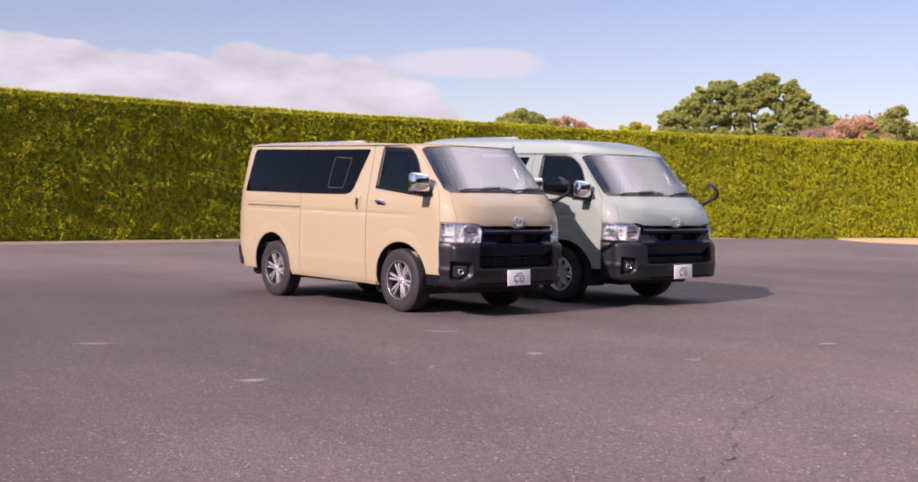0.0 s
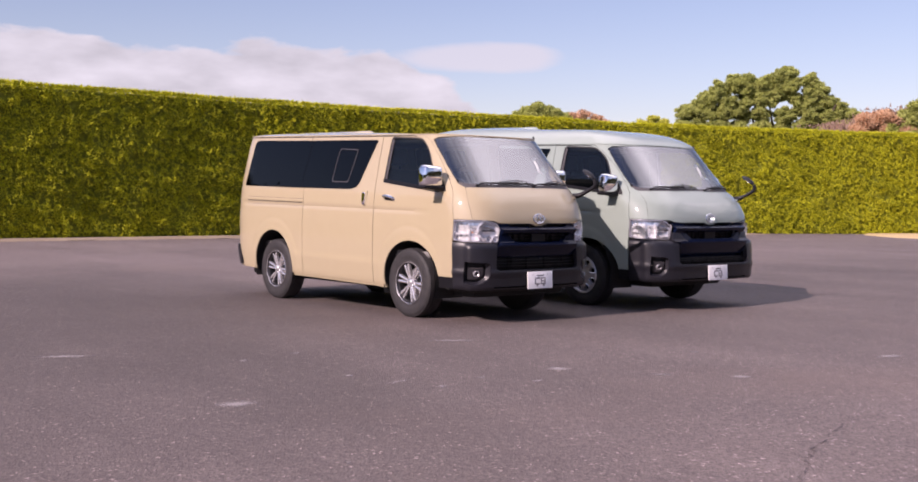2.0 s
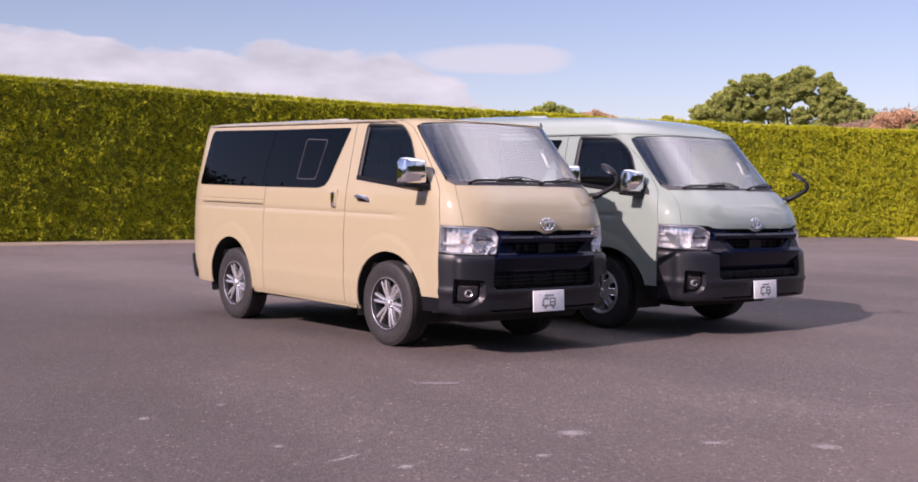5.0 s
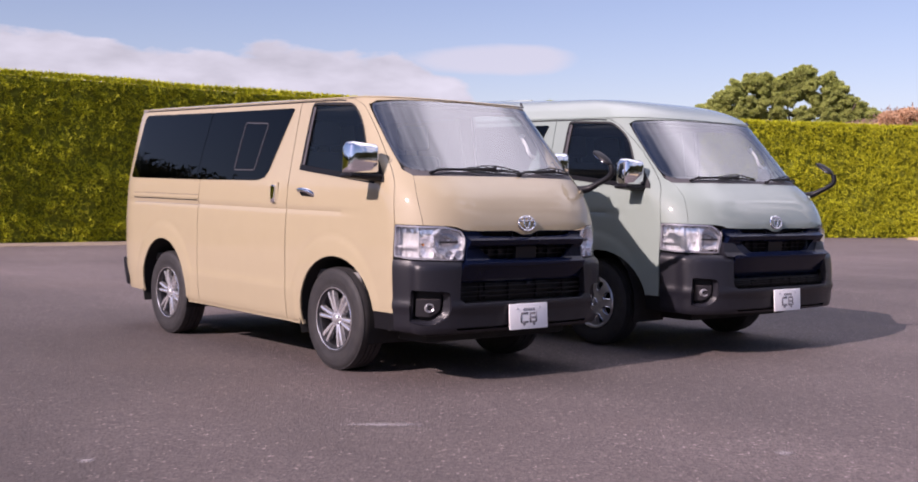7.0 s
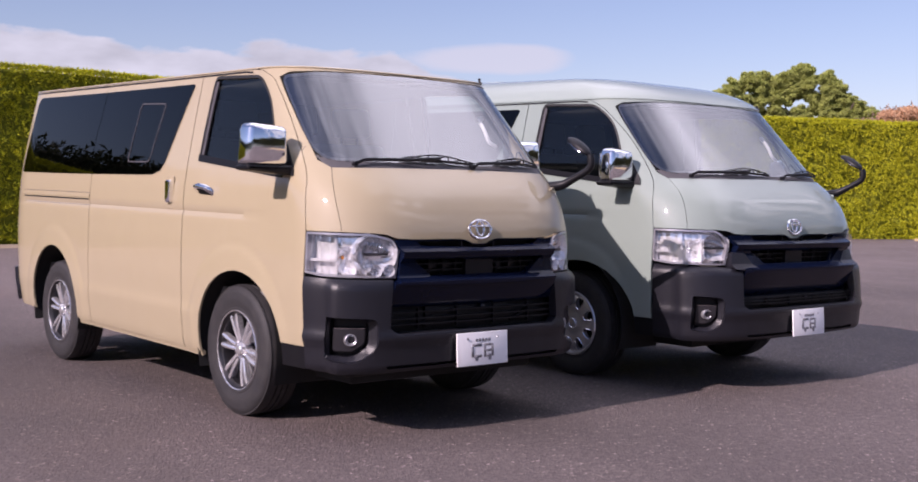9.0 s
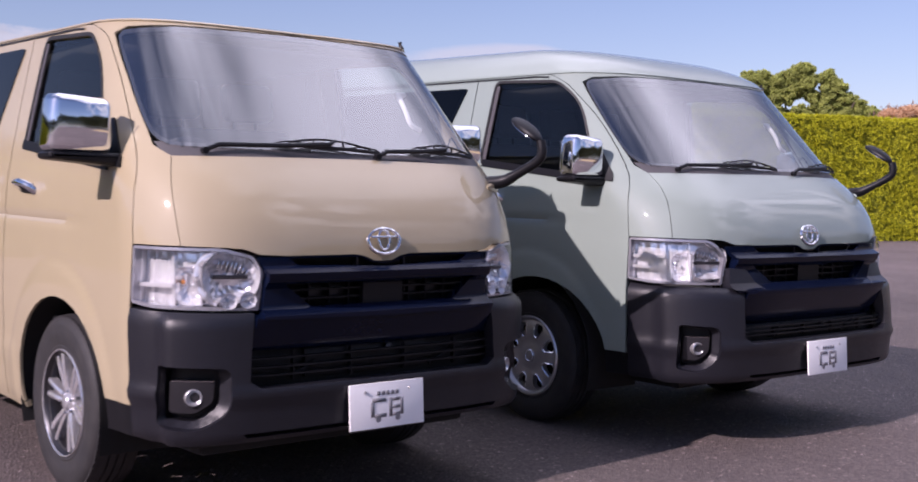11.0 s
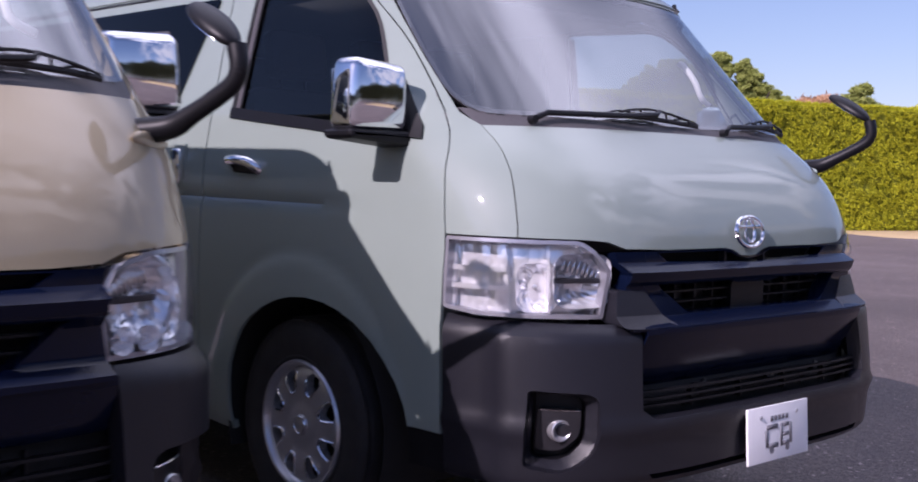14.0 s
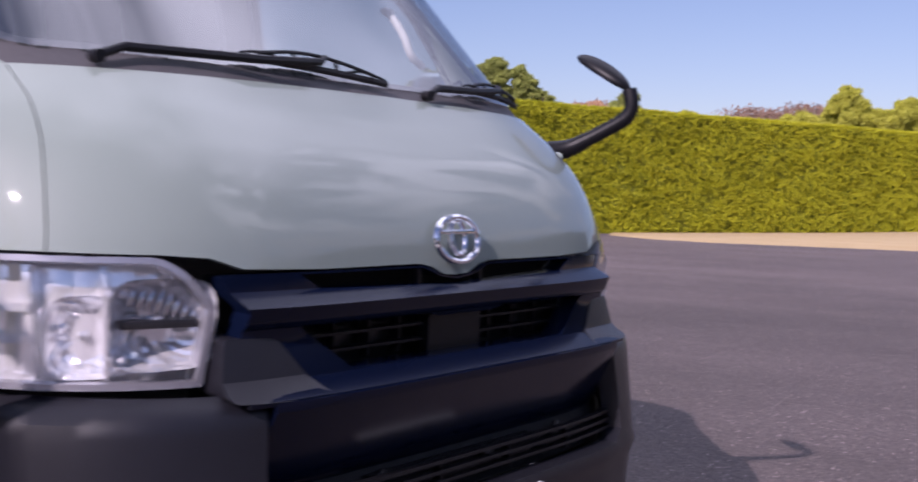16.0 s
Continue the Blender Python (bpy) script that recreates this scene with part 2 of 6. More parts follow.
PRIVACY = glass("privacy_glass", (0.03, 0.035, 0.045), r0=0.034)
LENS = glass("clear_lens", (0.93, 0.94, 0.95), r0=0.04)


# ---- builders ----
def mesh_of(name, bm, mat, smooth=True, mats=None):
    me = bpy.data.meshes.new(name)
    bm.normal_update()
    for e in bm.edges:
        if len(e.link_faces) == 2 and e.calc_face_angle(0) > 0.6:
            e.smooth = False
    bm.to_mesh(me)
    bm.free()
    for m in (mats or [mat]):
        me.materials.append(m)
    if smooth:
        me.polygons.foreach_set("use_smooth", [True] * len(me.polygons))
    return me


def part(name, bm, mat, parent=None, label="", at=None, smooth=True, mats=None):
    ob = new(name, mesh_of(name, bm, mat, smooth, mats))
    if parent is not None:
        ob.parent = parent
    if at is not None:
        ob.matrix_local = at
    return tagged(ob, label)


def sheet_mesh(name, verts, faces, mat, smooth=False):
    me = bpy.data.meshes.new(name)
    verts = np.asarray(verts, dtype=np.float32)
    faces = np.asarray(faces, dtype=np.int32)
    me.vertices.add(len(verts))
    me.vertices.foreach_set("co", verts.ravel())
    k = faces.shape[1]
    me.loops.add(faces.size)
    me.loops.foreach_set("vertex_index", faces.ravel())
    me.polygons.add(len(faces))
    me.polygons.foreach_set("loop_start", np.arange(0, faces.size, k, dtype=np.int32))
    me.polygons.foreach_set("loop_total", np.full(len(faces), k, dtype=np.int32))
    me.update(calc_edges=True)
    me.materials.append(mat)
    if smooth:
        me.polygons.foreach_set("use_smooth", [True] * len(me.polygons))
    return me


def box(bm, x0, x1, y0, y1, z0, z1, bevel=0.0, seg=2, m=None):
    r = bmesh.ops.create_cube(bm, size=1.0)
    vs = r["verts"]
    for v in vs:
        v.co = Vector((x0 + (v.co.x + .5) * (x1 - x0), y0 + (v.co.y + .5) * (y1 - y0), z0 + (v.co.z + .5) * (z1 - z0)))
    if bevel:
        es = list({e for v in vs for e in v.link_edges})
        out = bmesh.ops.bevel(bm, geom=es, offset=bevel, segments=seg, affect="EDGES", profile=0.6)
        vs = list({v for f in out["faces"] for v in f.verts} | {v for v in vs if v.is_valid})
    if m is not None:
        bmesh.ops.transform(bm, matrix=m, verts=vs)
    return vs


def tube(bm, pts, radius, seg=10, radii=None, cap=True, flat=1.0):
    """A round bar along pts; flat squeezes its second cross axis."""
    rings = []
    pts = [Vector(p) for p in pts]
    up = Vector((0.13, 0.2, 1)).normalized()
    for i, p in enumerate(pts):
        d = (pts[min(i + 1, len(pts) - 1)] - pts[max(i - 1, 0)]).normalized()
        a = d.cross(up)
        if a.length < 1e-3:
            a = d.cross(Vector((1, 0, 0)))
        a.normalize()
        b = d.cross(a).normalized()
        r = radii[i] if radii else radius
        rings.append([bm.verts.new(p + a * r * math.cos(2 * math.pi * k / seg) + b * r * flat * math.sin(2 * math.pi * k / seg)) for k in range(seg)])
    for r0, r1 in zip(rings, rings[1:]):
        for k in range(seg):
            bm.faces.new((r0[k], r0[(k + 1) % seg], r1[(k + 1) % seg], r1[k]))
    if cap:
        bm.faces.new(rings[0][::-1])
        bm.faces.new(rings[-1])
    return rings


def lathe(bm, profile, seg=48, closed=False):
    """Turn (radius, y) round the y axis."""
    rings = []
    for r, y in profile:
        rings.append([bm.verts.new((r * math.cos(2 * math.pi * k / seg), y, r * math.sin(2 * math.pi * k / seg))) for k in range(seg)])
    pairs = list(zip(rings, rings[1:])) + ([(rings[-1], rings[0])] if closed else [])
    for r0, r1 in pairs:
        for k in range(seg):
            bm.faces.new((r0[k], r0[(k + 1) % seg], r1[(k + 1) % seg], r1[k]))
    return rings


# ---- ground ----
def ground_material():
    m = material("asphalt", (0.062, 0.056, 0.060), 0.85, 0.0, 0.0, 60.0)
    nt = m.node_tree
    b = nt.nodes["Principled BSDF"]
    tc = nt.nodes["Texture Coordinate"]

    def noise_tex(scale, detail, rough=0.55, stretch=(1, 1, 1)):
        mp = nt.nodes.new("ShaderNodeMapping")
        mp.inputs["Scale"].default_value = stretch
        nt.links.new(tc.outputs["Object"], mp.inputs[0])
        t = nt.nodes.new("ShaderNodeTexNoise")
        t.inputs["Scale"].default_value, t.inputs["Detail"].default_value, t.inputs["Roughness"].default_value = scale, detail, rough
        nt.links.new(mp.outputs[0], t.inputs["Vector"])
        return t.outputs["Fac"]

    def rng(v, a, b_, lo, hi):
        r = nt.nodes.new("ShaderNodeMapRange")
        for k, x in zip(("From Min", "From Max", "To Min", "To Max"), (a, b_, lo, hi)):
            r.inputs[k].default_value = x
        nt.links.new(v, r.inputs["Value"])
        return r.outputs[0]

    def mul(a, c):
        k = nt.nodes.new("ShaderNodeMath")
        k.operation = "MULTIPLY"
        nt.links.new(a, k.inputs[0])
        nt.links.new(c, k.inputs[1])
        return k.outputs[0]

    stones = nt.nodes.new("ShaderNodeTexVoronoi")
    stones.inputs["Scale"].default_value = 85.0
    nt.links.new(tc.outputs["Object"], stones.inputs["Vector"])
    bright = nt.nodes.new("ShaderNodeSeparateColor")
    nt.links.new(stones.outputs["Color"], bright.inputs[0])
    speck = rng(bright.outputs[0], 0.0, 1.0, 0.62, 1.40)
    chips = rng(bright.outputs[1], 0.972, 0.988, 1.0, 2.9)
    large = rng(noise_tex(0.22, 6, 0.6), 0.3, 0.7, 0.78, 1.22)
    streak = rng(noise_tex(0.35, 5, 0.6, (0.5, 2.2, 1)), 0.3, 0.7, 0.86, 1.14)
    lum = mul(mul(mul(speck, chips), large), streak)
    sc = nt.nodes.new("ShaderNodeVectorMath")
    sc.operation = "SCALE"
    sc.inputs[0].default_value = (0.124, 0.097, 0.092)
    nt.links.new(lum, sc.inputs["Scale"])
    # pale dusty scuffs and a warm stain
    dust = rng(noise_tex(1.6, 8, 0.72, (1, 1, 1)), 0.66, 0.76, 0.0, 0.55)
    mx = nt.nodes.new("ShaderNodeMix")
    mx.data_type = "RGBA"
    mx.inputs["B"].default_value = (0.36, 0.32, 0.32, 1)
    nt.links.new(mul(dust, rng(noise_tex(0.13, 3), 0.5, 0.62, 0.0, 1.0)), mx.inputs["Factor"])
    nt.links.new(sc.outputs[0], mx.inputs["A"])
    warm = nt.nodes.new("ShaderNodeMix")
    warm.data_type = "RGBA"
    warm.inputs["B"].default_value = (0.19, 0.135, 0.118, 1)
    nt.links.new(rng(noise_tex(0.3, 4), 0.54, 0.76, 0.0, 0.35), warm.inputs["Factor"])
    nt.links.new(mx.outputs["Result"], warm.inputs["A"])
    nt.links.new(warm.outputs["Result"], b.inputs["Base Color"])
    # asphalt colour darkened towards two points, the falloff broken up by noise
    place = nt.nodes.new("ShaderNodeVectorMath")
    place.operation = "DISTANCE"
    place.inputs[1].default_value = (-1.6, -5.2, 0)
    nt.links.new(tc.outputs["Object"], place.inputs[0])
    mottled = nt.nodes.new("ShaderNodeMath")
    mottled.operation = "MULTIPLY_ADD"
    nt.links.new(noise_tex(0.5, 6, 0.65), mottled.inputs[0])
    mottled.inputs[1].default_value = 3.0
    nt.links.new(place.outputs["Value"], mottled.inputs[2])
    darken = rng(mottled.outputs[0], 4.6, 10.5, 0.60, 1.0)
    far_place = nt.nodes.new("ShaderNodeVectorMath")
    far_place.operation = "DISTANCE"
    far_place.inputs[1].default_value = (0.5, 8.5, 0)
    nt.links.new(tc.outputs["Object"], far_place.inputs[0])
    far_mottled = nt.nodes.new("ShaderNodeMath")
    far_mottled.operation = "MULTIPLY_ADD"
    nt.links.new(noise_tex(0.4, 6, 0.65), far_mottled.inputs[0])
    far_mottled.inputs[1].default_value = 3.0
    nt.links.new(far_place.outputs["Value"], far_mottled.inputs[2])
    darken = mul(darken, rng(far_mottled.outputs[0], 4.5, 10.0, 0.78, 1.0))
    darkened = nt.nodes.new("ShaderNodeVectorMath")
    darkened.operation = "SCALE"
    nt.links.new(warm.outputs["Result"], darkened.inputs[0])
    nt.links.new(darken, darkened.inputs["Scale"])
    nt.links.new(darkened.outputs[0], b.inputs["Base Color"])
    bp = nt.nodes.new("ShaderNodeBump")
    bp.inputs["Distance"].default_value = 0.006
    nt.links.new(stones.outputs["Distance"], bp.inputs["Height"])
    nt.links.new(bp.outputs[0], b.inputs["Normal"])
    return m


ASPHALT = ground_material()
SAND = material("soil_strip", (0.26, 0.20, 0.145), 0.9, 0.0, 0.18, 30.0, 0.006, 90.0, spots=(0.34, 0.27, 0.20), spot_scale=0.7, spot_amount=0.6)
APRON = material("sand_gravel", (0.47, 0.345, 0.175), 0.9, 0.0, 0.15, 30.0, 0.006, 90.0, spots=(0.54, 0.41, 0.24), spot_scale=0.7, spot_amount=0.6)


def grid_sheet(name, x0, x1, y0, y1, z, mat, n=2):
    xs, ys = np.linspace(x0, x1, n + 1), np.linspace(y0, y1, n + 1)
    v = [(x, y, z) for y in ys for x in xs]
    f = [(j * (n + 1) + i, j * (n + 1) + i + 1, (j + 1) * (n + 1) + i + 1, (j + 1) * (n + 1) + i) for j in range(n) for i in range(n)]
    return new(name, sheet_mesh(name, v, f, mat))


tagged(grid_sheet("ground", -2500, 2500, -2500, 2500, 0.0, ASPHALT, 4), "dark grey-purple worn asphalt of a wide parking ground", "asphalt", kind="structure")


def ragged_strip(name, edge, far, z, label, mat):
    """A verge between a ragged near edge and a far edge, both lists of (x, y), 12 mm thick with a rounded-off rim."""
    rnd = random.Random(5)
    near = []
    for (x0, y0), (x1, y1) in zip(edge, edge[1:]):
        n = max(2, int(math.hypot(x1 - x0, y1 - y0) / 0.4))
        for i in range(n):
            k = i / n
            near.append((x0 + (x1 - x0) * k + rnd.uniform(-.05, .05), y0 + (y1 - y0) * k + rnd.uniform(-.05, .05)))
    near.append(edge[-1])
    bm = bmesh.new()
    rows = [[], [], []]
    for i, (x, y) in enumerate(near):
        k = i / (len(near) - 1) * (len(far) - 1)
        j = min(int(k), len(far) - 2)
        fx, fy = (far[j][0] + (far[j + 1][0] - far[j][0]) * (k - j), far[j][1] + (far[j + 1][1] - far[j][1]) * (k - j))
        d = Vector((fx - x, fy - y, 0)).normalized() * 0.12
        rows[0].append(bm.verts.new((x, y, 0.001)))
        rows[1].append(bm.verts.new((x + d.x, y + d.y, z)))
        rows[2].append(bm.verts.new((fx, fy, z)))
    for a, b in zip(rows, rows[1:]):
        for i in range(len(a) - 1):
            bm.faces.new((a[i], a[i + 1], b[i + 1], b[i]))
    ob = part(name, bm, mat)
    return tagged(ob, label, "verge", kind="structure")


ragged_strip("sand_verge", [(-18.9, -40), (-18.9, 5), (-18.8, 12), (-18.0, 18), (-16.6, 23), (-15.2, 27.0)], [(-22, -40), (-22, 0), (-22, 10), (-21, 17), (-19, 24), (-17, 28)], 0.012, "brown soil strip along the foot of the hedge", SAND)
ragged_strip("gravel_apron", [(-13.5, 30.4), (-11.5, 29.0), (-9.5, 28.5), (-6.8, 28.9), (-4.5, 29.3), (6, 27), (30, 14)], [(-14.3, 32.0), (-13.2, 36), (-11, 46), (-8, 62), (30, 75), (60, 40)], 0.03, "pale sandy gravel apron beyond the asphalt", APRON)


def scuff_material():
    m = bpy.data.materials.new("pale_scuff")
    m.use_nodes = True
    nt = m.node_tree
    b = nt.nodes["Principled BSDF"]
    b.inputs["Base Color"].default_value, b.inputs["Roughness"].default_value = (0.40, 0.36, 0.36, 1), 0.9
    tc = nt.nodes.new("ShaderNodeTexCoord")
    vm = nt.nodes.new("ShaderNodeVectorMath")
    vm.operation = "MULTIPLY_ADD"
    vm.inputs[1].default_value, vm.inputs[2].default_value = (2, 2, 0), (-1, -1, 0)
    nt.links.new(tc.outputs["Generated"], vm.inputs[0])
    ln = nt.nodes.new("ShaderNodeVectorMath")
    ln.operation = "LENGTH"
    nt.links.new(vm.outputs[0], ln.inputs[0])
    no = nt.nodes.new("ShaderNodeTexNoise")
    no.inputs["Scale"].default_value, no.inputs["Detail"].default_value, no.inputs["Roughness"].default_value = 38.0, 6, 0.7
    nt.links.new(tc.outputs["Object"], no.inputs["Vector"])
    ad = nt.nodes.new("ShaderNodeMath")
    ad.operation = "MULTIPLY_ADD"
    ad.inputs[1].default_value = 2.2
    nt.links.new(no.outputs["Fac"], ad.inputs[0])
    nt.links.new(ln.outputs["Value"], ad.inputs[2])
    r = nt.nodes.new("ShaderNodeMapRange")
    r.inputs["From Min"].default_value, r.inputs["From Max"].default_value = 1.72, 1.35
    r.inputs["To Max"].default_value = 0.5
    nt.links.new(ad.outputs[0], r.inputs["Value"])
    tr = nt.nodes.new("ShaderNodeBsdfTransparent")
    mx = nt.nodes.new("ShaderNodeMixShader")
    nt.links.new(r.outputs[0], mx.inputs[0])
    nt.links.new(tr.outputs[0], mx.inputs[1])
    nt.links.new(b.outputs[0], mx.inputs[2])
    nt.links.new(mx.outputs[0], nt.nodes["Material Output"].inputs[0])
    return m


SCUFF = scuff_material()
SCUFFS = [(3.2, -4.53, 0.57, 0.5, 81.0), (3.31, -2.04, 0.41, 0.5, 74.0), (2.71, -3.41, 0.16, 0.25, 66.0), (3.4, -3.17, 0.18, 0.27, 64.0), (3.29, -2.74, 0.17, 0.25, 76.0), (3.6, -2.52, 0.21, 0.24, 88.0), (1.7, -3.64, 0.18, 0.3, 80.0), (1.57, -3.12, 0.18, 0.26, 82.0), (3.9, -1.64, 0.35, 0.27, 49.0), (4.29, -1.26, 0.37, 0.43, 35.0), (1.67, -1.63, 0.92, 0.31, 53.0), (4.77, -4.83, 0.1, 0.16, 69.0), (3.3, -0.51, 0.2, 0.28, 30.0), (3.1, -3.29, 0.57, 0.14, 101.0), (0.78, -4.59, 0.91, 0.38, 65.0), (4.34, 0.58, 0.64, 0.36, 78.0)]
for x, y, along_, across, turn in SCUFFS:
    bm = bmesh.new()
    bmesh.ops.create_grid(bm, x_segments=4, y_segments=3, size=0.5)
    bmesh.ops.transform(bm, matrix=Matrix.Diagonal((along_ * .8, across * .55, 1, 1)), verts=bm.verts)
    ob = part("scuff_mark", bm, SCUFF, at=pose(x, y, 0.004, 0, 0, turn))
    tagged(ob, "pale dusty scuff mark on the asphalt", "mark", "scuff marks", kind="structure")


CRACKED = material("cracked_asphalt", (0.055, 0.044, 0.045), 0.9, 0.0, 0.3, 40.0)


def crack(points):
    """A jagged dark crack with crumbled edges."""
    rnd = random.Random(8)
    bm = bmesh.new()
    for (x0, y0), (x1, y1) in zip(points, points[1:]):
        n = max(2, int(math.hypot(x1 - x0, y1 - y0) / 0.05))
        d = Vector((x1 - x0, y1 - y0, 0)).normalized()
        s = Vector((-d.y, d.x, 0))
        last = None
        for i in range(n + 1):
            c = Vector((x0 + (x1 - x0) * i / n, y0 + (y1 - y0) * i / n, 0.0035)) + s * rnd.uniform(-.022, .022)
            w = rnd.uniform(.001, .009) * (1.0 if y0 < -2.3 else .45)
            row = [bm.verts.new(c - s * w), bm.verts.new(c + s * w)]
            if last and rnd.random() > 0.4:
                bm.faces.new((last[0], row[0], row[1], last[1]))
            last = row
    ob = part("asphalt_crack", bm, CRACKED, smooth=False)
    tagged(ob, "thin jagged crack across the asphalt", "crack", kind="structure")


crack([(6.78, -4.50), (6.50, -3.79), (6.24, -3.51), (6.06, -3.21), (5.89, -2.88), (5.70, -2.42), (5.61, -2.07), (5.62, -1.72), (5.67, -1.35)])


# ---- hedge and trees ----
def foliage(name, base, tip, spread=0.35, thin=0.25):
    """Leaf material, varied leaf by leaf."""
    m = bpy.data.materials.new(name)
    m.use_nodes = True
    nt = m.node_tree
    b = nt.nodes["Principled BSDF"]
    b.inputs["Roughness"].default_value = 0.6
    b.inputs["Specular IOR Level"].default_value = 0.25
    geo = nt.nodes.new("ShaderNodeNewGeometry")
    tc = nt.nodes.new("ShaderNodeTexCoord")
    big = nt.nodes.new("ShaderNodeTexNoise")
    big.inputs["Scale"].default_value, big.inputs["Detail"].default_value = 0.8, 4
    nt.links.new(tc.outputs["Object"], big.inputs["Vector"])
    add = nt.nodes.new("ShaderNodeMath")
    add.operation = "MULTIPLY_ADD"
    nt.links.new(geo.outputs["Random Per Island"], add.inputs[0])
    add.inputs[1].default_value = spread * 2
    nt.links.new(big.outputs["Fac"], add.inputs[2])
    r = nt.nodes.new("ShaderNodeMapRange")
    r.inputs["From Min"].default_value, r.inputs["From Max"].default_value = 0.35, 0.65 + spread * 2
    nt.links.new(add.outputs[0], r.inputs["Value"])
    mx = nt.nodes.new("ShaderNodeMix")
    mx.data_type = "RGBA"
    mx.inputs["A"].default_value, mx.inputs["B"].default_value = (*base, 1), (*tip, 1)
    nt.links.new(r.outputs[0], mx.inputs["Factor"])
    nt.links.new(mx.outputs["Result"], b.inputs["Base Color"])
    tr = nt.nodes.new("ShaderNodeBsdfTranslucent")
    nt.links.new(mx.outputs["Result"], tr.inputs[0])
    ms = nt.nodes.new("ShaderNodeMixShader")
    ms.inputs[0].default_value = thin
    nt.links.new(b.outputs[0], ms.inputs[1])
    nt.links.new(tr.outputs[0], ms.inputs[2])
    nt.links.new(ms.outputs[0], nt.nodes["Material Output"].inputs[0])
    return m


def sprays(rng, pos, aim, size, blades=3, fan=0.7, wide=0.42):
    """Small leaf sprays: at each pos, blades pointed triangles that fan out about aim. Returns verts, faces."""
    n = len(pos)
    verts, faces = [], []
    for k in range(blades):
        d = aim + rng.normal(0, fan, (n, 3))
        d /= np.linalg.norm(d, axis=1, keepdims=True)
        s = np.cross(d, rng.normal(0, 1, (n, 3)))
        s /= np.linalg.norm(s, axis=1, keepdims=True) + 1e-9
        L = (size * rng.uniform(0.6, 1.3, n))[:, None]
        a = pos - s * L * wide * 0.35
        b = pos + s * L * wide * 0.35
        c = pos + d * L + s * L * rng.uniform(-.2, .2, (n, 1))
        v = np.stack([a, b, c], 1).reshape(-1, 3)
        verts.append(v)
        faces.append(np.arange(n * 3).reshape(n, 3) + n * 3 * k)
    return np.concatenate(verts), np.concatenate(faces)


HEDGE_LINE = [(-20.4, -34.0), (-20.5, 0.0), (-20.7, 9.0), (-20.5, 13.0), (-19.9, 17.5), (-18.6, 22.5), (-15.9, 28.4), (-14.3, 32.0), (-12.8, 36.0), (-10.8, 42.0), (-9.2, 50.0), (-7.8, 60.0)]
HEDGE_TOP = [4.0] * 5 + [3.93, 3.86, 3.86, 3.86, 3.9, 4.0, 4.0]
HEDGE_GREEN = foliage("hedge_leaf", (0.29, 0.31, 0.011), (0.66, 0.65, 0.024), thin=0.12)
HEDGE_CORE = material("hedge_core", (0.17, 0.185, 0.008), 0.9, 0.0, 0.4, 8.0)


